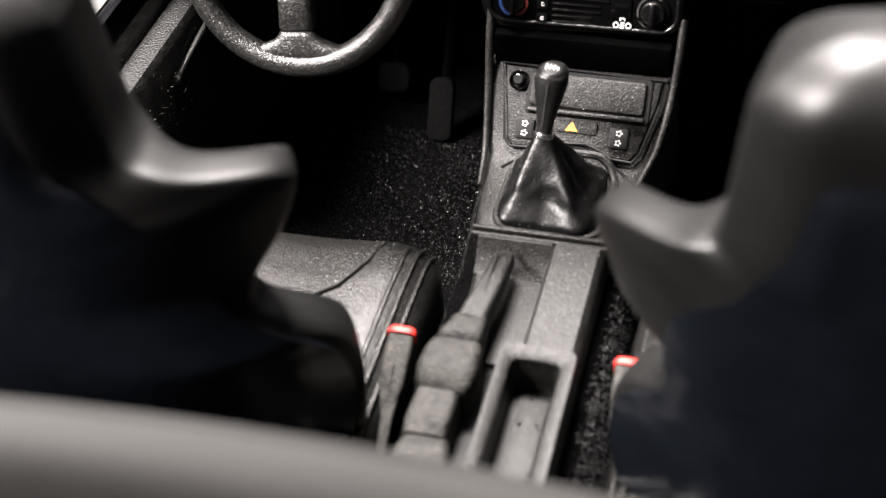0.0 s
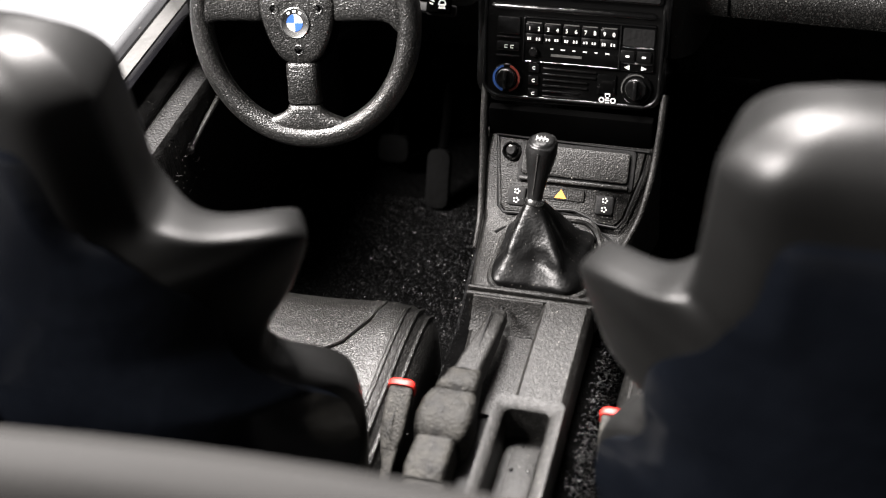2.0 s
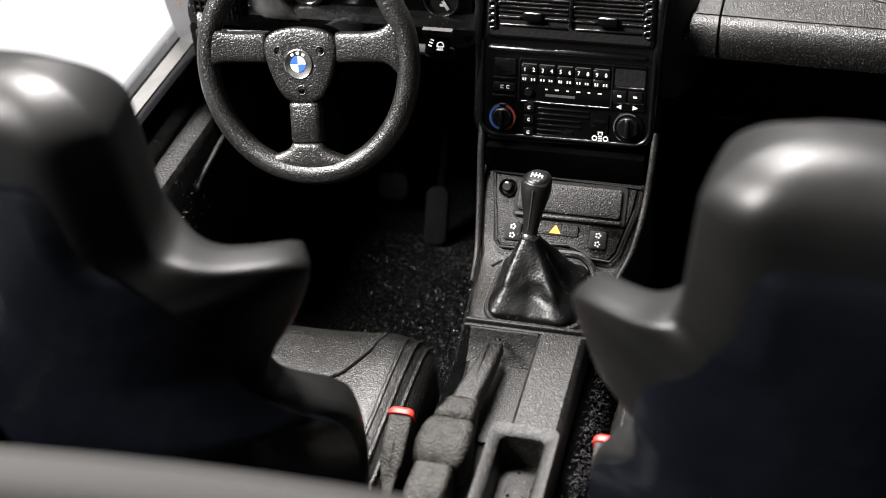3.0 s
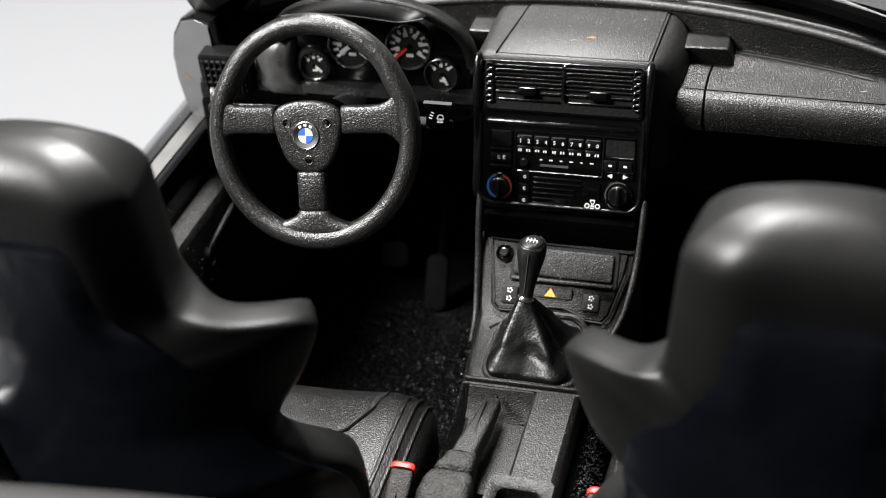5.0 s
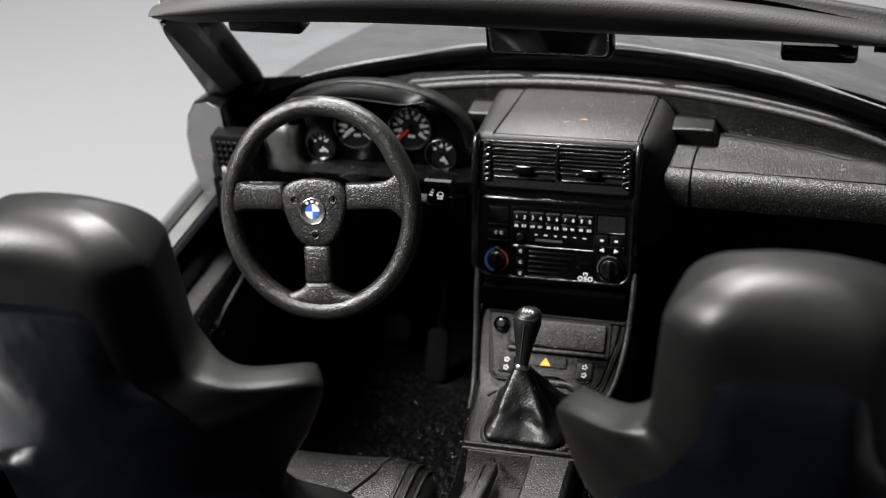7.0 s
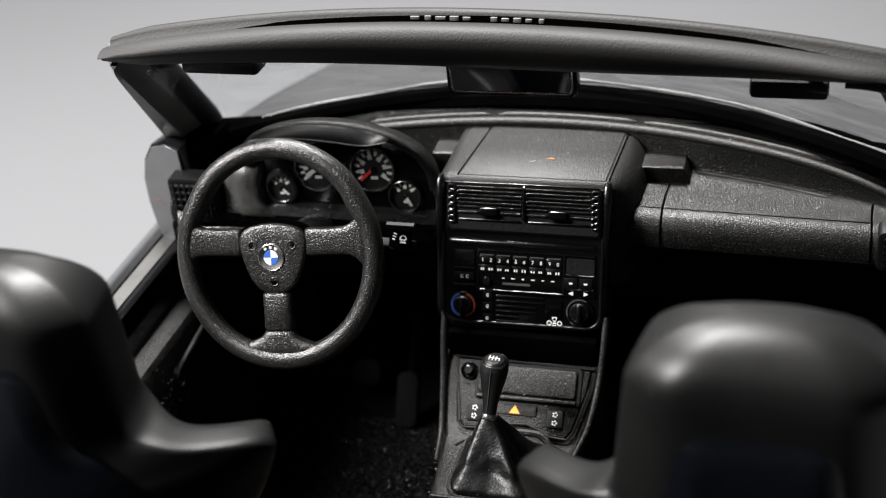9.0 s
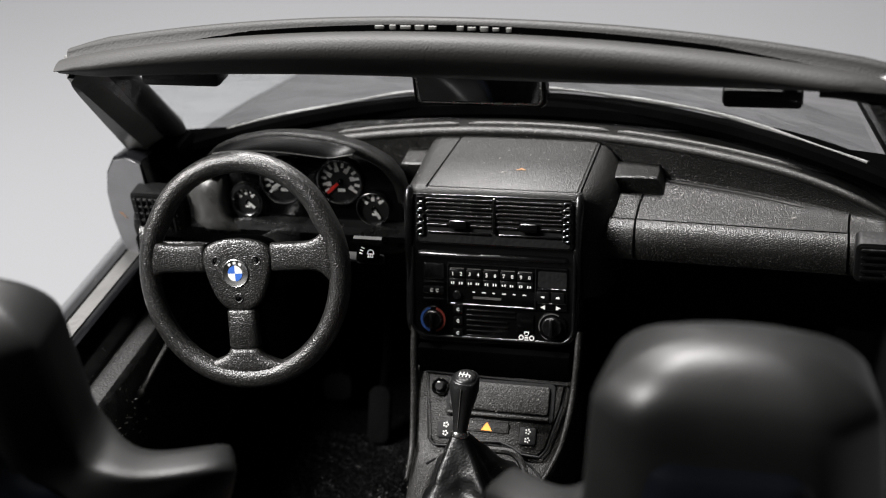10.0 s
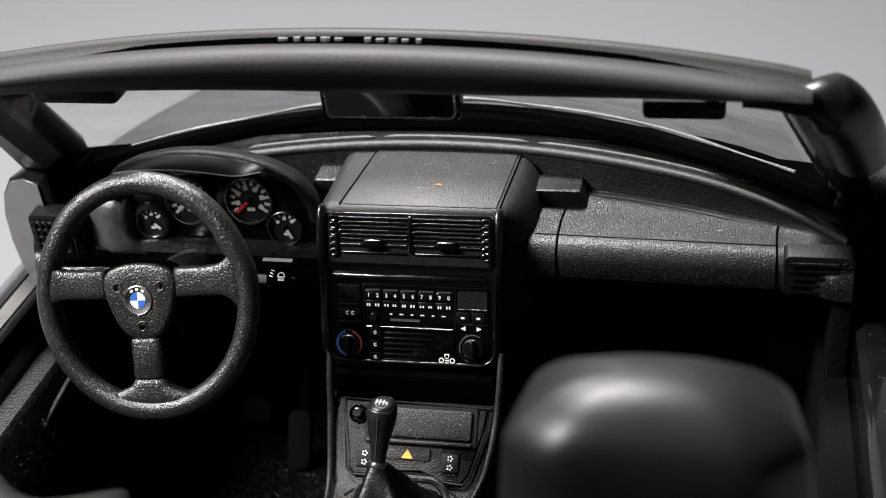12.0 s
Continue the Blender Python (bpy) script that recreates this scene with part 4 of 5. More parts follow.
# smooth panel that bulges towards the driver and ends in a rolled edge beside the gauges
bm = B()
rows = []
for v in np.linspace(-0.062, 0.034, 15):
    xr = -0.147 + 0.030 * max(0.0, (-0.024 - v) / 0.038) ** 1.5
    h = 0.026 - 0.016 * max(0.0, v / 0.034) ** 2 - 0.010 * max(0.0, (-0.04 - v) / 0.022) ** 2
    rows.append([tuple(CL @ Vector((x, v, d))) for x, d in ((-0.228, -0.030), (-0.226, -0.010), (-0.218, h * 0.25), (-0.205, h * 0.62), (-0.188, h * 0.90), (-0.172, h), (xr - 0.010, h * 0.98), (xr - 0.003, h * 0.86), (xr, h * 0.60), (xr + 0.002, -0.010))])
sheet(bm, rows)
bmesh.ops.solidify(bm, geom=bm.faces, thickness=0.003)
part("side_panel", bm, BULGE, cluster, "smooth glossy bulge beside the gauges", sharp=60)


def gauge(u, v, r, needle, ticks, mat, length=0.8, wide=1.16):
    bm = B()
    lathe(bm, [(r * wide, -0.006), (r * (0.97 * wide), 0.002), (r * (0.5 * wide + 0.56), 0.0062), (r * 1.08, 0.0074), (r * 1.03, 0.0066), (r * 0.99, -0.001)], CL @ Matrix.Translation((u, v, 0)), 32)
    g = part("gauge", bm, BEZEL, cluster, "round black gauge with white marks")
    bm = B()
    lathe(bm, [(r, -0.002), (r, 0.0), (0.001, 0.0)], CL @ Matrix.Translation((u, v, 0)), 32)
    part("dial_face", bm, DIAL, g)
    n, a0, a1 = ticks
    for i in range(n):
        a = radians(a0 + (a1 - a0) * i / (n - 1))
        m = CL @ Matrix.Translation((u, v, 0.0006)) @ Euler((0, 0, a)).to_matrix().to_4x4()
        bm = B()
        box(bm, (r * 0.83, 0, 0), (r * 0.26, r * 0.13, 0.0008), 0, m)
        part("tick", bm, WHITE, g)
        if i % 2 == 0:
            bm = B()
            box(bm, (r * 0.60, r * 0.03, 0), (r * 0.22, r * 0.22, 0.0008), 0, m)
            part("print_bar", bm, WHITE, g)
    m = CL @ Matrix.Translation((u, v, 0.003)) @ Euler((0, 0, radians(needle))).to_matrix().to_4x4()
    bm = B()
    box(bm, (r * (length / 2 - 0.1), 0, 0), (r * length, r * (0.15 if mat is RED else 0.20), 0.0015), 0.0004, m)
    part("needle", bm, mat, g)
    bm = B()
    lathe(bm, [(r * 0.13, 0.0), (r * 0.12, 0.005), (0.001, 0.0055)], CL @ Matrix.Translation((u, v, 0)), 16)
    part("needle_hub", bm, GLOSS, g)
    bm = B()
    box(bm, (u + 0.02 * r, v - 0.45 * r, 0.0006), (r * 0.36, r * 0.16, 0.0008), 0, CL)
    part("print_bar", bm, WHITE, g)


gauge(-0.1125, -0.0105, 0.0225, -40, (5, 40, 140), WHITE, 0.9, 1.5)
gauge(-0.043, 0.029, 0.0352, 215, (13, -40, 220), WHITE)
gauge(0.058, 0.033, 0.0350, 222, (12, -35, 215), RED, 1.0)
gauge(0.1125, -0.0125, 0.0258, -60, (5, 40, 140), WHITE, 0.9)

# ---- steering wheel ----
RAKE = radians(22)
SW = frame_of((-0.353, -0.001, 0.7745), (0, -math.sin(RAKE), -math.cos(RAKE)))
wheel = thing("steering_wheel", (-0.353, 0.10, 0.74), "black three-spoke steering wheel with a small round badge", "steering wheel")
TURN = SW @ pose(-0.006, 0, 0, rz=4.5)  # the wheel is turned a little


def chaikin(poly, rounds=2):
    """A closed outline with its corners cut round."""
    for _ in range(rounds):
        out = []
        for (x0, y0), (x1, y1) in zip(poly, poly[1:] + poly[:1]):
            out += [(0.75 * x0 + 0.25 * x1, 0.75 * y0 + 0.25 * y1), (0.25 * x0 + 0.75 * x1, 0.25 * y0 + 0.75 * y1)]
        poly = out
    return poly


def soft(s, p):
    return math.copysign(abs(math.cos(s)) ** p, math.cos(s)), math.copysign(abs(math.sin(s)) ** p, math.sin(s))


bm = B()
loops = []
for i in range(96):
    a = 2 * math.pi * i / 96
    c, s = math.cos(a), math.sin(a)
    n = Vector((c / 0.160, s / 0.172, 0)).normalized()
    # thumb swellings above the side spokes and a fuller foot
    thumb = math.exp(-((a - radians(33)) / 0.16) ** 2) + math.exp(-((a - radians(153)) / 0.16) ** 2)
    foot = max(0.0, -s) ** 8
    r = 0.0170 + 0.0012 * thumb + 0.0012 * foot
    mid = Vector((0.160 * c, 0.0045 + 0.172 * s, 0)) - n * (0.003 * thumb + 0.002 * foot)
    loops.append([SW @ (mid + n * r * math.cos(k) + Vector((0, 0, r * math.sin(k)))) for k in (2 * math.pi * j / 18 for j in range(18))])
loft(bm, loops, ring=True)
part("rim", bm, RIM, wheel, "thick grained rim")
for sx in (-1, 1):
    bm = B()
    loops = []
    for x, y, w, t, h in ((0.0550, 0.026, 0.0205, 0.009, -0.003), (0.0560, 0.026, 0.0220, 0.0110, -0.003), (0.0600, 0.026, 0.0228, 0.0120, -0.003), (0.095, 0.0265, 0.0222, 0.0122, -0.001), (0.118, 0.0275, 0.0228, 0.0122, 0.0), (0.130, 0.0290, 0.0255, 0.0124, 0.0005), (0.139, 0.0305, 0.0310, 0.0128, 0.0005), (0.147, 0.0310, 0.0400, 0.0132, 0.0), (0.156, 0.0290, 0.0500, 0.0125, 0.0), (0.163, 0.0270, 0.0540, 0.009, 0.0)):
        loops.append([TURN @ Vector((sx * x, y + w * soft(k, 0.5)[0], h + t * soft(k, 0.5)[1])) for k in (2 * math.pi * j / 24 for j in range(24))])
    loft(bm, loops)
    part("spoke", bm, RIM, wheel, sharp=50)
bm = B()
loops = []
for y, w, t in ((-0.0555, 0.0205, 0.009), (-0.0565, 0.0235, 0.0115), (-0.0600, 0.0245, 0.0130), (-0.088, 0.0240, 0.0130), (-0.1125, 0.0248, 0.0130), (-0.1160, 0.0238, 0.0115), (-0.1170, 0.0205, 0.009)):
    loops.append([TURN @ Vector((w * soft(k, 0.5)[0], y, -0.001 + t * soft(k, 0.5)[1])) for k in (2 * math.pi * j / 24 for j in range(24))])
loft(bm, loops)
part("spoke", bm, RIM, wheel, "straight lower spoke with seams at both ends", sharp=50)
bm = B()
box(bm, (0, -0.09, -0.005), (0.036, 0.12, 0.010), 0.002, TURN)
part("spoke_core", bm, GAP, wheel, "dark seam round the lower spoke")
bm = B()
loops = []
for y, w, t in ((-0.1182, 0.0215, 0.009), (-0.1195, 0.0250, 0.0125), (-0.1250, 0.0275, 0.0136), (-0.1310, 0.0350, 0.0140), (-0.1370, 0.0500, 0.0142), (-0.1430, 0.0690, 0.0144), (-0.1500, 0.0830, 0.0145), (-0.1600, 0.0800, 0.0120), (-0.1700, 0.0600, 0.0060)):
    loops.append([TURN @ Vector((w * soft(k, 0.8)[0], y + 0.002 * soft(k, 0.8)[0] ** 2 * w / 0.08, t * soft(k, 0.7)[1])) for k in (2 * math.pi * j / 28 for j in range(28))])
loft(bm, loops)
part("rim_web", bm, RIM, wheel, "broad foot of the lower spoke", sharp=60)
shield = chaikin([(-0.046, 0.052), (0.0, 0.060), (0.046, 0.052), (0.060, 0.034), (0.055, 0.002), (0.040, -0.038), (0.020, -0.058), (-0.020, -0.058), (-0.040, -0.038), (-0.055, 0.002), (-0.060, 0.034)], 3)
bm = B()
prism(bm, [(x * 1.05, y * 1.04) for x, y in shield], -0.024, 0.004, TURN)
part("hub_seam", bm, GAP, wheel, "dark seam round the hub")
bm = B()
loft(bm, [[TURN @ Vector((x * k, y * k, h)) for x, y in shield] for k, h in ((0.99, -0.022), (1.0, 0.003), (0.985, 0.0075), (0.95, 0.0102), (0.88, 0.0116), (0.60, 0.0124), (0.2, 0.0126))])
hub = part("hub", bm, RIM, wheel, "shield-shaped hub", sharp=60)
for x, y in ((-0.0335, 0.0225), (0.0335, 0.0225), (0.0, -0.0365)):
    bm = B()
    lathe(bm, [(0.0082, 0.0110), (0.0080, 0.0126), (0.0068, 0.0134), (0.0056, 0.0129), (0.0054, 0.0122)], TURN @ Matrix.Translation((x, y, 0)), 18)
    part("screw_well", bm, RIM, hub)
    bm = B()
    lathe(bm, [(0.0056, 0.0116), (0.0056, 0.0124), (0.0005, 0.0124)], TURN @ Matrix.Translation((x, y, 0)), 18)
    part("screw_hole", bm, GAP, hub, "black screw hole")
    bm = B()
    lathe(bm, [(0.0026, 0.0120), (0.0024, 0.0129), (0.0005, 0.0132)], TURN @ Matrix.Translation((x - 0.001, y + 0.001, 0)), 10)
    part("screw_head", bm, SATIN, hub)
EM = TURN @ Matrix.Translation((-0.002, 0.003, 0.0118))
bm = B()
lathe(bm, [(0.0222, 0.0), (0.0222, 0.0022), (0.0212, 0.0028), (0.0203, 0.0024)], EM, 36)
badge = part("badge", bm, SILVER, hub, "round badge with blue and white quarters")
bm = B()
lathe(bm, [(0.0206, 0.0), (0.0206, 0.0022), (0.001, 0.0022)], EM, 36)
part("ring", bm, GLOSS, hub)
for i in range(4):
    bm = B()
    prism(bm, [(0, 0)] + arc(0, 0, 0.0122, 90 * i, 90 * i + 90, 8), 0.0022, 0.003, EM)
    part("quarter", bm, BLUE if i % 2 else WHITE, hub)
for a in (58, 90, 122):
    bm = B()
    band(bm, 0, 0, 0.0146, 0.0182, a - 8, a + 8, 0.0022, 0.0028, EM, 3)
    part("print_bar", bm, WHITE, hub)
bm = B()
lathe(bm, [(0.036, -0.022), (0.040, -0.05), (0.045, -0.10), (0.050, -0.20), (0.05, -0.27)], SW, 24)
part("column", bm, SATIN, wheel, "steering column shroud")
for sx in (-1, 1):
    bm = B()
    tube(bm, [tuple(SW @ Vector(p)) for p in ((sx * 0.04, 0.03, -0.075), (sx * 0.11, 0.028, -0.070), (sx * 0.17, 0.026, -0.068))], [0.006, 0.007, 0.008], 8, flat=0.6)
    st = part("stalk", bm, SATIN if sx < 0 else MATTE, wheel, "column stalk")
    if sx < 0:
        bm = B()
        for dy in (-0.005, 0.0, 0.005):
            tube(bm, [tuple(SW @ Vector(p)) for p in ((-0.10, 0.030 + dy, -0.064), (-0.14, 0.028 + dy, -0.061), (-0.196, 0.026 + dy, -0.057))], 0.0016, 6)
        part("stalk_rib", bm, BEZEL, st, "shiny ribs on the stalk")
    bm = B()
    box(bm, (sx * 0.188, 0.024, -0.066), (0.044, 0.016, 0.014), 0.004, SW)
    part("stalk_end", bm, MATTE, st)
SYM = frame_of((-0.166, 0.060, 0.788), (0, -0.65, -1))
bm = B()
prism(bm, rounded(-0.019, 0.017, -0.013, 0.013, 0.003), -0.010, -0.0012, SYM, 0.002)
sw = part("switch_panel", bm, GAP, wheel, "small switch with white symbols")
for i in range(3):
    bm = B()
    box(bm, (-0.0105, 0.0055 - 0.0045 * i, 0.0), (0.0055, 0.0015, 0.001), 0, SYM @ Euler((0, 0, radians(-18))).to_matrix().to_4x4())
    part("print_bar", bm, WHITE, sw)
bm = B()
band(bm, 0.005, 0.001, 0.0042, 0.0056, -10, 190, -0.0005, 0.0005, SYM)
box(bm, (0.005, -0.0005, 0), (0.012, 0.0015, 0.001), 0, SYM)
box(bm, (0.005, -0.0055, 0), (0.010, 0.0015, 0.001), 0, SYM)
for dx in (-0.003, 0.0, 0.003):
    box(bm, (0.005 + dx, -0.003, 0), (0.0013, 0.004, 0.001), 0, SYM)
part("print_icon", bm, WHITE, sw)
bm = B()
loft(bm, [[tuple(SYM @ Vector((x, 0.022 + b, h))) for b, h in ((-0.005, -0.008), (-0.005, 0.0), (0.0, 0.004), (0.005, 0.0), (0.005, -0.008))] for x in (-0.024, -0.008, 0.010, 0.022)])
part("switch_cap", bm, MATTE, wheel, "glossy stalk cap")

# ---- centre console ----
console = thing("centre_console", (0.02, -0.2, 0.24), "dusty black plastic centre console between the seats", "centre console")
bm = B()
loops = []
for y, xl, xr, z in ((0.135, -0.110, 0.152, 0.500), (0.078, -0.110, 0.154, 0.500), (0.076, -0.113, 0.158, 0.571), (0.070, -0.112, 0.157, 0.570), (0.060, -0.110, 0.156, 0.559), (0.000, -0.103, 0.145, 0.498), (-0.028, -0.099, 0.136, 0.473), (-0.060, -0.095, 0.127, 0.471), (-0.120, -0.086, 0.115, 0.474), (-0.190, -0.076, 0.108, 0.475), (-0.197, -0.075, 0.107, 0.470)):
    loops.append([(xl - 0.004, y, 0.36), (xl, y, z - 0.016), (xl + 0.004, y, z - 0.005), (xl + 0.012, y, z), (xr - 0.012, y, z), (xr - 0.004, y, z - 0.005), (xr, y, z - 0.016), (xr + 0.004, y, 0.36)])
loft(bm, loops)
part("front_section", bm, CONSOLE, console, "flared front section")
for y, h in ((-0.1885, 0.4795), (-0.1985, 0.4765)):
    bm = B()
    box(bm, (0.016, y, h - 0.004), (0.186, 0.007, 0.012), 0.003)
    part("joint_ridge", bm, CONSOLE, console)
bm = B()
box(bm, (0.022, 0.074, 0.586), (0.250, 0.018, 0.052), 0.004)
part("recess_wall", bm, GAP, console, "black recess above the switch plate")
for edge in ([(-0.112, 0.100, 0.640), (-0.111, 0.074, 0.600), (-0.109, 0.052, 0.556), (-0.105, 0.02, 0.522), (-0.101, -0.01, 0.492), (-0.097, -0.04, 0.476), (-0.090, -0.10, 0.473)],
             [(0.159, 0.100, 0.640), (0.158, 0.074, 0.600), (0.155, 0.052, 0.556), (0.150, 0.02, 0.522), (0.142, -0.01, 0.492), (0.131, -0.04, 0.476), (0.117, -0.10, 0.473)]):
    bm = B()
    tube(bm, smooth_rows(edge, 25), [0.0070 - 0.0035 * (i / 24) ** 2 for i in range(25)], 12, flat=0.8)
    part("edge_bead", bm, CONSOLE, console, "rounded bead along the console edge")
# rear section: raised lid on one side, a hollow for the handbrake on the other
bm = B()
loft(bm, [[(-0.070 + d, y, 0.30), (-0.068 + d, y, 0.436), (-0.062 + d, y, 0.443), (0.030, y, 0.440), (0.034, y, 0.446), (0.0365, y, 0.474), (0.041, y, 0.479), (0.098, y, 0.479), (0.104, y, 0.474), (0.1065, y, 0.464), (0.110, y, 0.30)] for y, d in ((-0.203, 0.0), (-0.36, 0.012), (-0.392, 0.022))])
part("lid_section", bm, CONSOLE, console, "raised flat lid beside the handbrake")
bm = B()
loft(bm, [[(x, -0.240, 0.4415), (x, -0.224, 0.4500), (x, -0.212, 0.466), (x, -0.205, 0.4765), (x, -0.1965, 0.4765), (x, -0.1965, 0.43)] for x in (-0.0655, 0.0355)])
part("hollow_front", bm, CONSOLE, console, "curved front of the handbrake hollow")
# open tray
outer = rounded(0.012, 0.108, -0.640, -0.388, 0.014, 6)
well = rounded(0.030, 0.089, -0.622, -0.412, 0.010, 6)
bm = B()
lo = [Vector((x, y, 0.30)) for x, y in outer]
loops = [lo, [Vector((x, y, 0.476)) for x, y in outer]]
oc, wc = (0.060, -0.514), (0.0595, -0.517)
for k, z in ((0.03, 0.482), (0.09, 0.4855), (0.75, 0.4845), (0.95, 0.481)):
    loops.append([Vector((a[0] + (b[0] - a[0]) * k, a[1] + (b[1] - a[1]) * k, z)) for a, b in zip(outer, well)])
loops.append([Vector((x, y, 0.470)) for x, y in well])
loops.append([Vector((wc[0] + (x - wc[0]) * 0.92, wc[1] + (y - wc[1]) * 0.97, 0.432)) for x, y in well])
loft(bm, loops)
tray = part("tray", bm, CONSOLE, console, "open tray with a raised rounded rim")
bm = B()
box(bm, (0.062, -0.522, 0.433), (0.036, 0.176, 0.006), 0.002)
part("tray_mat", bm, CONSOLE, tray, "shiny strip in the tray")
bm = B()
for i in range(10):
    bmesh.ops.create_icosphere(bm, subdivisions=1, radius=0.0016 + 0.0008 * (i % 3), matrix=Matrix.Translation((0.036 + 0.047 * rnd.random(), -0.60 + 0.18 * rnd.random(), 0.4365)))
part("tray_specks", bm, SATIN, tray)
bm = B()
box(bm, (-0.02, -0.50, 0.40), (0.066, 0.26, 0.07), 0.01)
part("brake_base", bm, MATTE, console)

# sloped switch plate
FP = frame_of((0.022, 0.0495, 0.5495), (0, -0.714, -0.700))
plate = [(-0.107, 0.018), (0.116, 0.014), (0.112, -0.02), (0.094, -0.086), (0.084, -0.099), (0.056, -0.097), (0.040, -0.088), (0.020, -0.081), (-0.020, -0.083), (-0.050, -0.093), (-0.082, -0.094), (-0.091, -0.085)]
bm = B()
prism(bm, plate, -0.004, 0.004, FP, 0.003)
sp = part("switch_plate", bm, CONSOLE, console, "sloped switch plate")
bm = B()
tube(bm, [tuple(FP @ Vector((x * 1.045, (y + 0.04) * 1.05 - 0.04, 0.0042))) for x, y in plate], 0.0022, 6, ring=True)
part("plate_groove", bm, MATTE, sp)
bm = B()
prism(bm, rounded(-0.072, 0.104, -0.048, 0.016, 0.006), 0.004, 0.007, FP, 0.002)
pocket = part("pocket_frame", bm, MATTE, sp, "frame of a small drawer")
bm = B()
prism(bm, rounded(-0.066, 0.096, -0.036, 0.010, 0.005), 0.0055, 0.013, FP, 0.003)
part("drawer", bm, CONSOLE, pocket, "grained drawer front")
bm = B()
box(bm, (0.015, -0.0425, 0.009), (0.165, 0.006, 0.010), 0.002, FP)
part("drawer_lip", bm, CONSOLE, pocket)
bm = B()
lathe(bm, [(0.0145, 0.003), (0.0145, 0.009), (0.012, 0.012), (0.0105, 0.009), (0.010, 0.006), (0.001, 0.006)], FP @ Matrix.Translation((-0.085, -0.003, 0)), 24)
lighter = part("lighter", bm, SATIN, sp, "round cigarette lighter")
bm = B()
lathe(bm, [(0.0085, 0.006), (0.008, 0.014), (0.006, 0.016), (0.001, 0.016)], FP @ Matrix.Translation((-0.085, -0.003, 0)), 20)
part("lighter_button", bm, MATTE, lighter)
# glint on the lighter button, painted as a small white arc
bm = B()
band(bm, -0.086, 0.001, 0.0018, 0.0036, 40, 140, 0.016, 0.0168, FP, 8)
part("painted_glint", bm, WHITE, lighter, "glint on the lighter, painted as a white arc")
for x, w in ((-0.068, 0.0135), (0.066, 0.0135)):
    bm = B()
    prism(bm, rounded(x - w, x + w, -0.085, -0.056, 0.004), 0.003, 0.008, FP, 0.002)
    r = part("rocker", bm, MATTE, sp, "rocker switch with two white symbols")
    for dy in (-0.0632, -0.0768):
        for k in range(5):
            a = 2 * math.pi * k / 5
            bm = B()
            box(bm, (x + 0.0034 * math.cos(a), dy + 0.0034 * math.sin(a), 0.0084), (0.0022, 0.0022, 0.0008), 0, FP)
            part("print_bar", bm, WHITE, r)
bm = B()
prism(bm, rounded(-0.036, 0.034, -0.0695, -0.052, 0.003), 0.003, 0.007, FP, 0.0015)
hz = part("hazard_switch", bm, CONSOLE, sp, "wide switch with an orange triangle")
bm = B()
prism(bm, [(-0.0105, -0.067), (0.0075, -0.067), (-0.0015, -0.0535)], 0.007, 0.0078, FP)
part("triangle", bm, ORANGE, hz, "orange warning triangle")
bm = B()
ringpts = rounded(-0.052, 0.094, -0.186, -0.036, 0.035, 7)
tube(bm, [(x, y, 0.4745 + max(0, (y + 0.06) * 0.9)) for x, y in ringpts], 0.006, 8, ring=True)
part("boot_ring", bm, CONSOLE, console, "raised ring round the gaiter")
bm = B()
tube(bm, [(0.022 + 0.105 * math.cos(a), -0.10 + 0.088 * math.sin(a), 0.4715 + max(0, 0.9 * (0.088 * math.sin(a) - 0.070))) for a in np.linspace(radians(20), radians(150), 16)], 0.0025, 6)
part("arched_line", bm, MATTE, console)

# ---- gear lever ----
lever = thing("gear_lever", (0.02, -0.11, 0.478), "black gear lever in a creased leather gaiter", "gear lever")
bm = B()
base_poly = []
corner = rounded(-0.043, 0.084, -0.182, -0.052, 0.016, 7)
for p, q in zip(corner, corner[1:] + corner[:1]):
    steps = max(1, round(math.dist(p, q) / 0.006))
    base_poly += [(p[0] + (q[0] - p[0]) * i / steps, p[1] + (q[1] - p[1]) * i / steps) for i in range(steps)]
n = len(base_poly)
loops = []
for k in np.linspace(0, 1, 26):
    s = 1 - max(0, (k - 0.10) / 0.90) ** 0.92
    cx, cy, z = 0.0205 - 0.0215 * k ** 0.8, -0.117 + 0.032 * k, 0.478 + 0.088 * k
    loop = []
    for i, (x, y) in enumerate(base_poly):
        a = math.atan2(y + 0.117, x - 0.0205)
        ridge = math.exp(-((a + 1.05 - 0.25 * k) / 0.16) ** 2) - 0.9 * math.exp(-((a + 0.72 - 0.2 * k) / 0.18) ** 2) - 0.5 * math.exp(-((a + 1.45 - 0.3 * k) / 0.25) ** 2)
        crease = 1 + 0.16 * math.sin(math.pi * min(1, 1.15 * k)) * ridge - 0.14 * math.sin(math.pi * k) * (0.5 + 0.5 * math.cos(4 * a + 0.4)) ** 3 + 0.07 * noise.noise((3 * math.cos(a), 3 * math.sin(a), 9 * k)) * math.sin(math.pi * min(1, k + 0.12))
        bulge = 1 + 0.05 * math.exp(-((k - 0.12) / 0.08) ** 2) - 0.06 * math.exp(-((k - 0.30) / 0.10) ** 2)
        rx, ry = (x - 0.0205) * s * crease * bulge, (y + 0.117) * s * crease * bulge
        tx, ty = 0.011 * math.cos(a), 0.011 * math.sin(a)
        loop.append((cx + rx + tx * (1 - s), cy + ry + ty * (1 - s), z - 0.004 * (k == 0)))
    loops.append(loop)
loft(bm, loops)
part("gaiter", bm, GAITER, lever, "creased glossy leather gaiter", sharp=60)
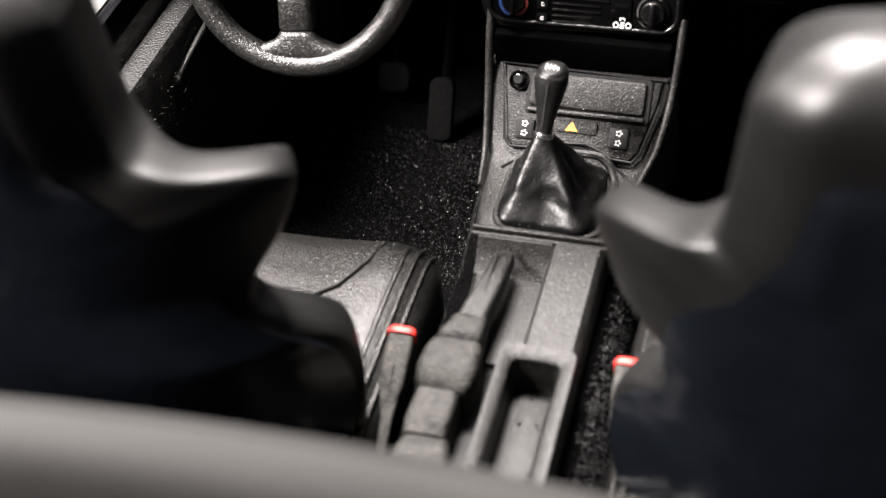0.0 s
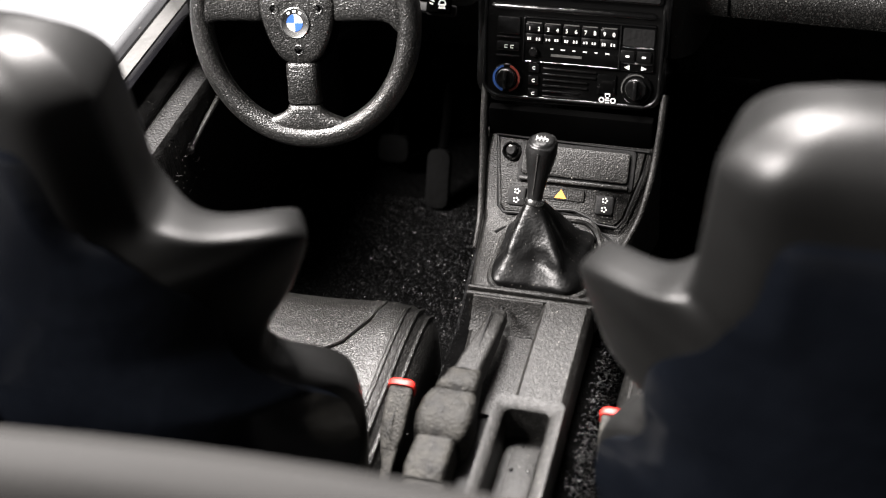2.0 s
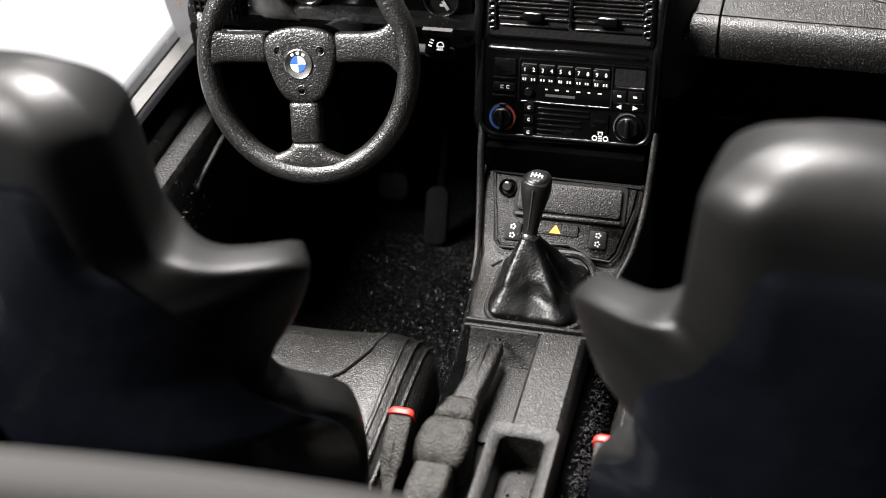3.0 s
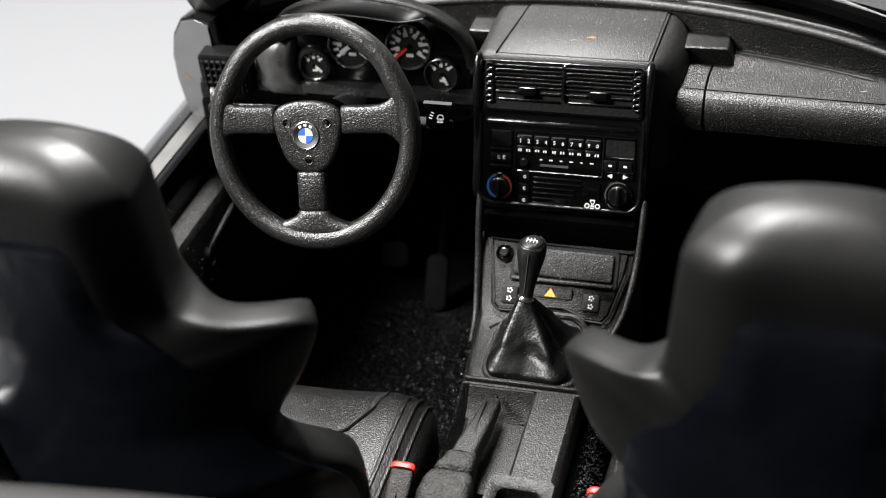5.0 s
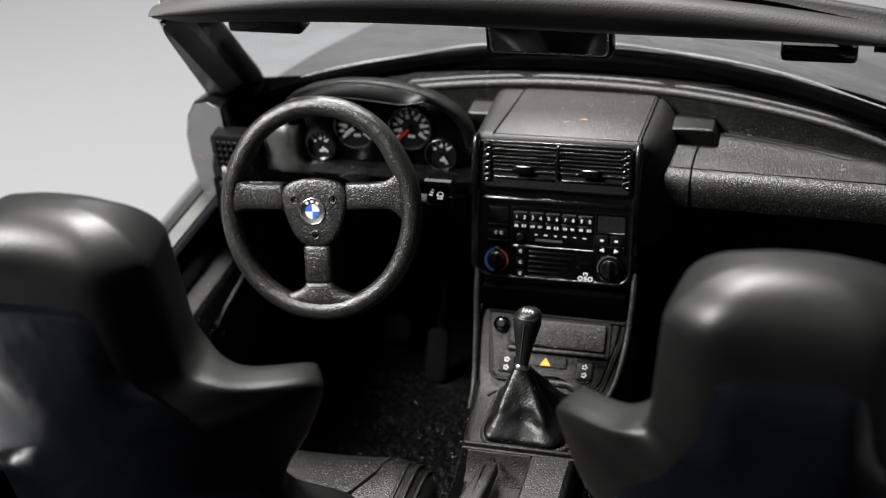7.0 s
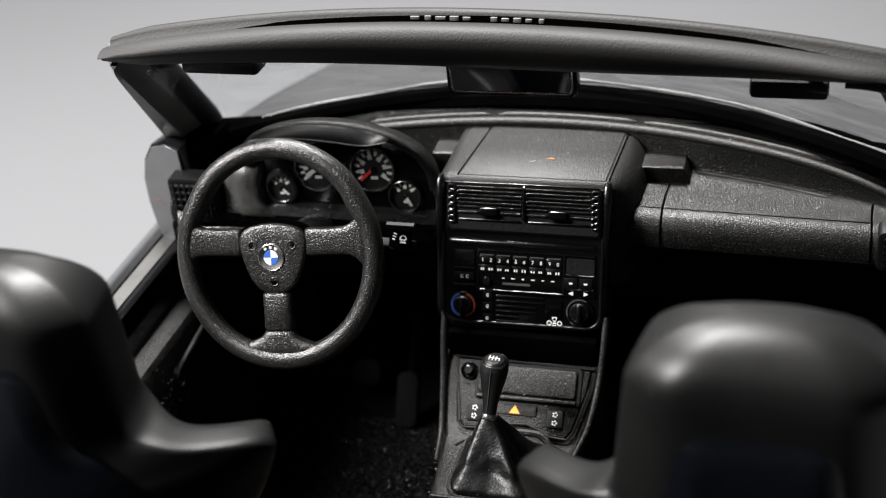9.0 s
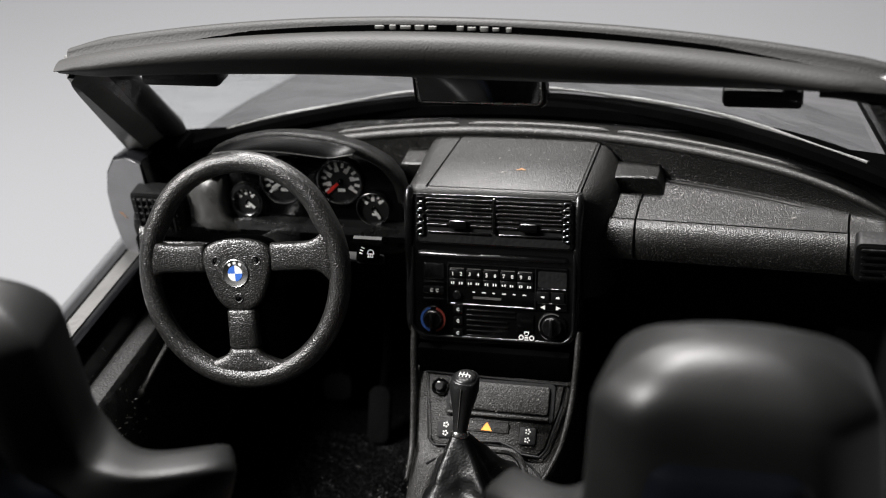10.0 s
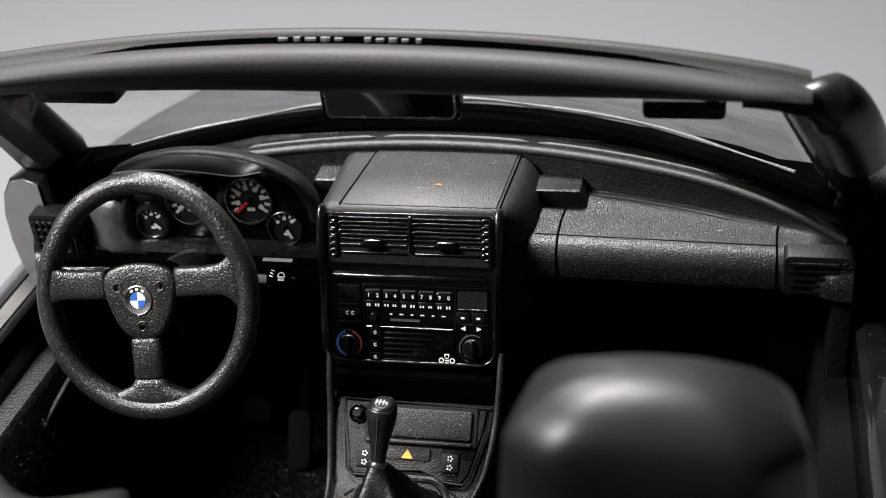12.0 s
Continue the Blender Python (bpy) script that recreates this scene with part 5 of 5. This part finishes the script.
foot, tip = Vector((0.0, -0.0855, 0.563)), Vector((0.0065, -0.0415, 0.653))
axis = (tip - foot).normalized()
zax = axis
xax = Vector((1, 0, 0)) - axis * axis.x
xax.normalize()
yax = zax.cross(xax)
KM = Matrix(((xax.x, yax.x, zax.x, foot.x), (xax.y, yax.y, zax.y, foot.y), (xax.z, yax.z, zax.z, foot.z), (0, 0, 0, 1)))
bm = B()
top = KM @ Vector((0, 0, 0.0885))
loops = [[KM @ Vector((r * math.cos(a), r * math.sin(a), h)) for a in (2 * math.pi * j / 32 for j in range(32))] for r, h in ((0.0108, 0.0), (0.0112, 0.006), (0.0118, 0.016), (0.0145, 0.034), (0.0190, 0.054), (0.0220, 0.068), (0.0228, 0.075), (0.0226, 0.080))]
for r, h, k in ((0.0218, -0.0035, 0.5), (0.0206, 0.0, 1.0), (0.0192, 0.0012, 1.0), (0.0186, 0.0006, 1.0), (0.0180, 0.0018, 1.0), (0.0165, 0.0036, 1.0), (0.0120, 0.0048, 1.0), (0.006, 0.0052, 1.0), (0.0005, 0.0053, 1.0)):
    lev = [top + Vector((r * math.cos(a), r * math.sin(a), h)) for a in (2 * math.pi * j / 32 for j in range(32))]
    tilt = [KM @ Vector((r * math.cos(a), r * math.sin(a), 0.0885 + h)) for a in (2 * math.pi * j / 32 for j in range(32))]
    loops.append([p.lerp(q, k) for p, q in zip(tilt, lev)])
loft(bm, loops)
knob = part("knob", bm, KNOB, lever, "tapered black knob")
bm = B()
lathe(bm, [(0.0135, -0.004), (0.014, 0.0), (0.0125, 0.004)], KM, 20)
part("collar", bm, SILVER, lever, "thin bright collar")
SH = Matrix.Translation(top + Vector((0.0, -0.001, 0.0058))) @ Matrix.Scale(1.1, 4) @ Euler((radians(3), 0, radians(-4))).to_matrix().to_4x4()
bm = B()
for x in (-0.0075, -0.0025, 0.0025):
    box(bm, (x, 0, 0), (0.0012, 0.0095, 0.0006), 0, SH)
box(bm, (0.0075, -0.0027, 0), (0.0012, 0.0045, 0.0006), 0, SH)
box(bm, (0, 0, 0.0002), (0.016, 0.0012, 0.0006), 0, SH)
part("shift_pattern", bm, WHITE, knob, "white shift pattern")
bm = B()
tube(bm, [KM @ Vector((-0.002 + 0.002 * k, -(0.0119 + 0.0125 * k ** 1.3), 0.012 + 0.062 * k)) for k in np.linspace(0, 1, 9)], 0.0007, 6)
part("knob_seam", bm, TRIM, knob, "thin pale mould seam")

# ---- handbrake ----
hb = thing("handbrake", (-0.03, -0.45, 0.43), "matt black handbrake lever with a creased sleeve", "handbrake")


def bar_loft(rows, p=0.55, n=16):
    """A bar of soft rectangular section through rows of x, y, z, half-width, half-height."""
    bm = B()
    loft(bm, [[(x + w * math.copysign(abs(math.cos(s)) ** p, math.cos(s)), y, z + h * math.copysign(abs(math.sin(s)) ** p, math.sin(s))) for s in (2 * math.pi * (j + 0.5) / n for j in range(n))] for x, y, z, w, h in rows])
    return bm


part("grip", bar_loft([(-0.0195, -0.2285, 0.474, 0.003, 0.003), (-0.0195, -0.232, 0.474, 0.008, 0.008), (-0.020, -0.240, 0.476, 0.0125, 0.0120), (-0.024, -0.30, 0.480, 0.0155, 0.015), (-0.030, -0.345, 0.481, 0.018, 0.017), (-0.033, -0.372, 0.480, 0.019, 0.018)], 0.34, 24), CONSOLE, hb, "squared grip")
part("tip_button", bar_loft([(-0.0195, -0.2300, 0.475, 0.004, 0.004), (-0.0195, -0.2210, 0.475, 0.004, 0.004), (-0.0195, -0.2190, 0.475, 0.002, 0.002)]), SATIN, hb)
bm = B()
box(bm, (-0.027, -0.305, 0.4955), (0.003, 0.12, 0.002), 0.0008)
part("grip_seam", bm, MATTE, hb)
# sleeve of three squared blocks with pinched creases between them
part("sleeve", bar_loft([(-0.033, -0.366, 0.479, 0.0205, 0.0185), (-0.034, -0.370, 0.479, 0.022, 0.020), (-0.035, -0.380, 0.479, 0.0235, 0.021), (-0.037, -0.392, 0.478, 0.027, 0.0225), (-0.039, -0.402, 0.476, 0.0285, 0.022), (-0.040, -0.408, 0.474, 0.025, 0.018)], 0.32, 24), SLEEVE, hb, "creased sleeve")
part("sleeve", bar_loft([(-0.040, -0.404, 0.473, 0.025, 0.018), (-0.040, -0.409, 0.474, 0.0315, 0.024), (-0.041, -0.425, 0.472, 0.036, 0.027), (-0.042, -0.450, 0.469, 0.038, 0.029), (-0.042, -0.472, 0.465, 0.035, 0.027), (-0.042, -0.480, 0.462, 0.028, 0.022)], 0.32, 24), SLEEVE, hb, "swollen block of the sleeve")
part("sleeve", bar_loft([(-0.044, -0.476, 0.460, 0.022, 0.020), (-0.045, -0.482, 0.461, 0.0265, 0.026), (-0.046, -0.500, 0.458, 0.027, 0.028), (-0.047, -0.525, 0.454, 0.028, 0.028), (-0.047, -0.540, 0.450, 0.026, 0.024)], 0.28, 24), SLEEVE, hb, "pale scuffed lower sleeve")
part("sleeve", bar_loft([(-0.045, -0.536, 0.445, 0.026, 0.024), (-0.044, -0.56, 0.445, 0.034, 0.029), (-0.043, -0.60, 0.440, 0.038, 0.03), (-0.043, -0.63, 0.436, 0.036, 0.028)], 0.32, 24), SLEEVE, hb)
for y, z, w in ((-0.3685, 0.4985, 0.021), (-0.4065, 0.4925, 0.026)):
    bm = B()
    tube(bm, [(-0.036 + w * x, y - 0.004 * x * x, z - 0.004 * x * x) for x in (-1, -0.5, 0, 0.5, 1)], 0.0018, 6)
    part("crease", bm, MATTE, hb)

# ---- seats ----
CX = -0.452
CU = CX + 0.037  # the cushion sits a little inboard of the back


def back_section(z, w, yb, d, th, cx, cu, lean, horn, tip=0.45, n=31):
    outer, inner = [], []
    for i in range(n):
        u = -1 + 2 * i / (n - 1)
        x = w * math.sin(u * math.pi / 2)
        k = abs(x) / max(w, 1e-6)
        flat = min(1, max(0, (z - 0.838) / 0.04))
        y = yb + d * ((1 - flat) * k ** 2.6 + flat * max(0, (k - 0.62) / 0.38) ** 1.3)
        zz = z + horn * k ** 3 * math.exp(-((z - 0.79) / 0.06) ** 4)
        zz -= 0.020 * (x / 0.14) ** 2 * min(1, max(0, (z - 1.0) / 0.08))
        x0 = cx + (cu - cx) * min(1, max(0, (0.70 - z) / 0.08)) - lean * min(1, max(0, (z - 0.80) / 0.08))
        outer.append((x0 + x, y, zz))
        inner.append((x0 + x * (1 - 0.10 * k ** 4), y + th * (1 - tip * k ** 5), zz))
    return outer + inner[::-1]


BACK = [(0.30, 0.27, -0.600, 0.10, 0.10), (0.38, 0.280, -0.612, 0.11, 0.10), (0.46, 0.290, -0.622, 0.12, 0.10), (0.53, 0.292, -0.630, 0.135, 0.10), (0.575, 0.284, -0.633, 0.135, 0.10), (0.60, 0.268, -0.634, 0.12, 0.10), (0.62, 0.238, -0.633, 0.10, 0.10), (0.635, 0.212, -0.631, 0.085, 0.10), (0.655, 0.203, -0.629, 0.085, 0.10),
        (0.68, 0.218, -0.626, 0.10, 0.10), (0.715, 0.252, -0.624, 0.115, 0.105), (0.742, 0.274, -0.622, 0.125, 0.105), (0.766, 0.286, -0.621, 0.128, 0.10), (0.784, 0.289, -0.620, 0.128, 0.09), (0.797, 0.276, -0.620, 0.115, 0.08), (0.806, 0.240, -0.619, 0.085, 0.08), (0.814, 0.204, -0.619, 0.058, 0.09), (0.830, 0.178, -0.618, 0.045, 0.12)]
# headrest: upright sides, then a rounded crown
BACK += [(z, 0.152 - 0.10 * (z - 0.95), -0.618, 0.05, 0.15) for z in (0.855, 0.890, 0.925, 0.955, 0.985, 1.006, 1.018)]
for a in np.linspace(radians(10), radians(90), 8):
    BACK.append((1.022 + 0.064 * math.sin(a), 0.030 + 0.116 * max(0.0, math.cos(a)) ** 0.70, -0.618 + 0.075 * (1 - math.cos(a)), 0.006 + 0.044 * math.cos(a), 0.02 + 0.13 * math.cos(a)))
# the hard shell behind stops at a seam across the headrest
HULL = [(0.40, 0.265, -0.628, 0.10, 0.03), (0.50, 0.287, -0.641, 0.125, 0.03), (0.575, 0.278, -0.647, 0.125, 0.03), (0.60, 0.260, -0.648, 0.11, 0.03), (0.62, 0.242, -0.647, 0.09, 0.03), (0.645, 0.218, -0.644, 0.075, 0.03), (0.68, 0.198, -0.639, 0.060, 0.03), (0.715, 0.200, -0.637, 0.065, 0.03), (0.738, 0.196, -0.635, 0.060, 0.03), (0.758, 0.172, -0.634, 0.045, 0.03), (0.780, 0.142, -0.632, 0.03, 0.03), (0.810, 0.122, -0.630, 0.022, 0.03), (0.850, 0.110, -0.629, 0.018, 0.03), (0.920, 0.100, -0.627, 0.016, 0.03), (0.955, 0.097, -0.6245, 0.014, 0.028), (0.975, 0.094, -0.6225, 0.012, 0.02), (0.986, 0.090, -0.6185, 0.012, 0.01)]

# grained middle panel of the cushion with a curved seam
panel = [(-0.21, -0.19), (-0.20, -0.24), (-0.175, -0.29), (-0.13, -0.325), (-0.06, -0.338), (0.06, -0.338), (0.13, -0.325), (0.175, -0.29), (0.20, -0.24), (0.21, -0.19)]


def cush_z(x, y):
    x = abs(x)
    z = np.interp(x, (0, 0.12, 0.19, 0.23, 0.262, 0.286, 0.294), (0.422, 0.424, 0.430, 0.436, 0.430, 0.410, 0.385))
    return z + np.interp(y, (-0.40, -0.28, -0.215, -0.185, -0.170), (0.002, 0.004, 0.0, -0.012, -0.034))


def car_seat(cx, cu, lean, horn):
    """A seat at cx; lean moves the headrest outboard, horn lifts the tips of the wings."""
    seat = thing("seat", (cx, -0.4, 0.222), "black leather sports seat with a winged back and built-in headrest", "car seat", "car seats")
    bm = B()
    loft(bm, [back_section(*r, cx, cu, lean, horn) for r in smooth_rows(BACK, 110)])
    for _ in range(4):
        bmesh.ops.smooth_vert(bm, verts=bm.verts, factor=0.5, use_axis_x=True, use_axis_y=True, use_axis_z=True)
    back = part("backrest", bm, LEATHER, seat, "winged leather backrest with headrest", sharp=70)
    bm = B()
    loft(bm, [back_section(*r, cx, cu, lean, horn) for r in smooth_rows(HULL, 60)])
    part("back_shell", bm, SHELL, seat, "smooth blue-black hard shell", sharp=60)
    # cushion
    bm = B()
    loops = []
    for y, h, w in ((-0.640, 0.0, 0.27), (-0.56, 0.0, 0.285), (-0.40, 0.002, 0.292), (-0.28, 0.004, 0.294), (-0.215, 0.0, 0.292), (-0.185, -0.012, 0.285), (-0.170, -0.034, 0.275), (-0.165, -0.060, 0.265)):
        loops.append([(cu + x * w / 0.294, y, z + h) for x, z in ((-0.294, 0.30), (-0.294, 0.385), (-0.286, 0.410), (-0.262, 0.430), (-0.230, 0.436), (-0.190, 0.430), (-0.12, 0.424), (0.0, 0.422), (0.12, 0.424), (0.190, 0.430), (0.230, 0.436), (0.262, 0.430), (0.286, 0.410), (0.294, 0.385), (0.294, 0.30))])
    loft(bm, loops)
    cushion = part("cushion", bm, CUSHION, seat, "leather seat cushion")
    bm = B()
    rows = []
    for k in np.linspace(0, 1, 12):
        y = -0.182 - 0.155 * k
        w = float(np.interp(-y, [-p[1] for p in panel[:5]], [-p[0] for p in panel[:5]]))
        rows.append([(cu + x, y, cush_z(x, y) + 0.0035) for x in np.linspace(-w, w, 17)])
    sheet(bm, rows)
    bmesh.ops.solidify(bm, geom=bm.faces, thickness=0.004)
    part("insert", bm, INSERT, cushion, "grained cloth insert")
    bm = B()
    tube(bm, [(cu + x, y, cush_z(x, y) + 0.0028) for x, y in panel], 0.0028, 6)
    part("piping", bm, CUSHION, cushion)
    bm = B()
    tube(bm, [(cu + x, -0.34, cush_z(x, -0.34) + 0.001) for x in np.linspace(-0.06, 0.06, 5)], 0.002, 6)
    part("seam", bm, MATTE, cushion)
    for sx in (-1, 1):
        for x in (0.246, 0.262, 0.276):
            bm = B()
            tube(bm, [(cu + sx * x, y, cush_z(x, y) + 0.0005) for y in np.linspace(-0.60, -0.176, 16)], 0.0036, 6)
            part("bolster_rib", bm, CUSHION, cushion, "stitched rib along the bolster")
    bm = B()
    box(bm, (cu, -0.40, 0.262), (0.50, 0.42, 0.085), 0.015)
    part("seat_base", bm, MATTE, seat)


car_seat(CX, CU, 0.034, 0.028)
car_seat(0.426, 0.450, 0.0, 0.036)


def buckle(x, y, z, lean):
    b = thing("belt_buckle", (x, y - 0.1, z - 0.06), "grey seat belt buckle with a red release button", "seat belt buckle", "belt buckles")
    part("stalk", bar_loft([(x + lean * 1.6, y - 0.22, z - 0.080, 0.006, 0.006), (x + lean * 1.2, y - 0.15, z - 0.058, 0.0065, 0.006), (x + lean * 0.8, y - 0.105, z - 0.040, 0.008, 0.007), (x + lean * 0.5, y - 0.085, z - 0.032, 0.0125, 0.009)], 0.4), BUCKLE, b)
    part("body", bar_loft([(x + lean * 0.5, y - 0.090, z - 0.034, 0.0105, 0.009), (x + lean * 0.35, y - 0.070, z - 0.025, 0.0160, 0.011), (x + lean * 0.1, y - 0.030, z - 0.011, 0.0172, 0.012), (x, y - 0.004, z - 0.003, 0.0165, 0.012)], 0.35, 20), BUCKLE, b, "worn grey body")
    bm = B()
    box(bm, (x + lean * 0.2, y - 0.045, z - 0.0035), (0.0016, 0.07, 0.0012), 0.0004, pose(0, 0, 0))
    part("body_seam", bm, MATTE, b)
    part("release_button", bar_loft([(x, y - 0.006, z - 0.001, 0.0185, 0.0130), (x, y + 0.000, z, 0.0192, 0.0140), (x, y + 0.004, z + 0.001, 0.0165, 0.0115), (x, y + 0.006, z + 0.001, 0.010, 0.007)], 0.5, 20), RED, b, "red release button")


buckle(-0.124, -0.372, 0.448, 0.008)
buckle(0.166, -0.372, 0.452, 0.010)

# ---- pedals ----
for x, y, z, w, h, name in ((-0.270, 0.30, 0.275, 0.022, 0.055, "accelerator_pedal"), (-0.375, 0.37, 0.28, 0.030, 0.026, "brake_pedal"), (-0.480, 0.37, 0.27, 0.030, 0.026, "clutch_pedal")):
    m = frame_of((x, y, z), (0, -0.55, -1))
    p = thing(name, (x, y, 0.222), "black rubber-faced pedal in the footwell", "pedal", "pedals")
    bm = B()
    prism(bm, rounded(-w, w, -h, h, 0.016), -0.008, 0.006, m, 0.005)
    part("pad", bm, RUBBER, p)
    bm = B()
    tube(bm, [(x, y + 0.01, z), (x, y + 0.08, z + 0.07), (x, y + 0.16, z + 0.20)], 0.009, 8)
    part("arm", bm, GAP, p)

# door stay rod on the sill
rod = thing("door_stay", (-0.593, 0.05, 0.50), "thin grey metal rod beside the sill", "rod")
bm = B()
tube(bm, [(-0.593, 0.016, 0.508), (-0.590, 0.06, 0.520), (-0.584, 0.16, 0.540)], 0.0045, 8)
part("rod", bm, TRIM, rod)
bm = B()
bmesh.ops.create_icosphere(bm, subdivisions=2, radius=0.008, matrix=Matrix.Translation((-0.593, 0.014, 0.508)))
part("ball_end", bm, TRIM, rod)

# ---- dust and lint that has settled on the cabin ----
rnd = random.Random(11)
vs, fs = [], []


def fluff(p, size, long=1.0):
    """A tiny uneven crumb lying at p."""
    k, turn = len(vs), rnd.uniform(0, math.pi)
    c, s = math.cos(turn), math.sin(turn)
    for dx, dy, dz in ((-1, 0, 0), (0, -0.6, 0), (1, 0, 0.1), (0, 0.6, 0), (0.1, 0, 0.7), (0, 0, -0.3)):
        dx, dy = dx * long * size * rnd.uniform(0.7, 1.2), dy * size
        vs.append((p[0] + c * dx - s * dy, p[1] + s * dx + c * dy, p[2] + dz * size))
    for a, b in ((0, 1), (1, 2), (2, 3), (3, 0)):
        fs.extend([(k + a, k + b, k + 4), (k + b, k + a, k + 5)])


for _ in range(34):
    fluff((rnd.uniform(-0.12, 0.155), rnd.uniform(0.185, 0.355), 0.8505), rnd.uniform(0.0004, 0.0011))
for _ in range(46):
    x = rnd.uniform(0.20, 0.56)
    y = rnd.uniform(0.218, y_in(x) - 0.018)
    fluff((x, y, pad_z(x, y) + 0.0005), rnd.uniform(0.0004, 0.0010))
for _ in range(10):
    x = rnd.uniform(-0.3, 0.5)
    fluff((x, y_in(x) + rnd.uniform(0.0, 0.03), z_top(x) + 0.003), rnd.uniform(0.0007, 0.0014))
for _ in range(26):
    fluff((rnd.uniform(0.042, 0.10), rnd.uniform(-0.37, -0.205), 0.4795), rnd.uniform(0.0004, 0.0011))
for _ in range(14):
    p = FP @ Vector((rnd.uniform(-0.09, 0.09), rnd.uniform(-0.09, 0.01), 0.0135))
    fluff(p, rnd.uniform(0.0006, 0.0012))
for _ in range(30):
    x, y = rnd.uniform(-0.2, 0.26), rnd.uniform(-0.33, -0.19)
    fluff((CU + x, y, cush_z(x, y) + 0.005), rnd.uniform(0.0004, 0.0011))
for _ in range(30):
    fluff((rnd.uniform(-0.16, -0.115), rnd.uniform(-0.6, 0.1), rnd.uniform(0.33, 0.40)), rnd.uniform(0.0007, 0.0014))
for _ in range(16):
    a = rnd.uniform(0, 2 * math.pi)
    p = SW @ Vector((0.160 * math.cos(a), 0.0045 + 0.172 * math.sin(a), 0.0172))
    fluff(p, rnd.uniform(0.0006, 0.0011))
for _ in range(36):
    fluff((rnd.uniform(-0.638, -0.606), rnd.uniform(-0.25, 0.2), 0.5675), rnd.uniform(0.0006, 0.0013), rnd.choice((1.0, 1.0, 5.0)))
for _ in range(22):
    fluff((-0.588 + rnd.uniform(-0.004, 0.0), rnd.uniform(-0.12, 0.04), rnd.uniform(0.43, 0.53)), rnd.uniform(0.0010, 0.0022), rnd.choice((1.0, 2.0, 4.0)))
for x, y, z in ((0.478, 0.246, 0.0), (0.30, 0.29, 0.0), (0.02, 0.232, 0.8505)):
    fluff((x, y, z or pad_z(x, y) + 0.001), 0.0012, 6.0)
me = bpy.data.meshes.new("dust")
me.from_pydata([Vector(v) * S for v in vs], [], fs)
me.materials.append(LINT)
tagged(new("dust", me), "pale crumbs of dust and lint on the dark trim", "dust", kind="stuff")
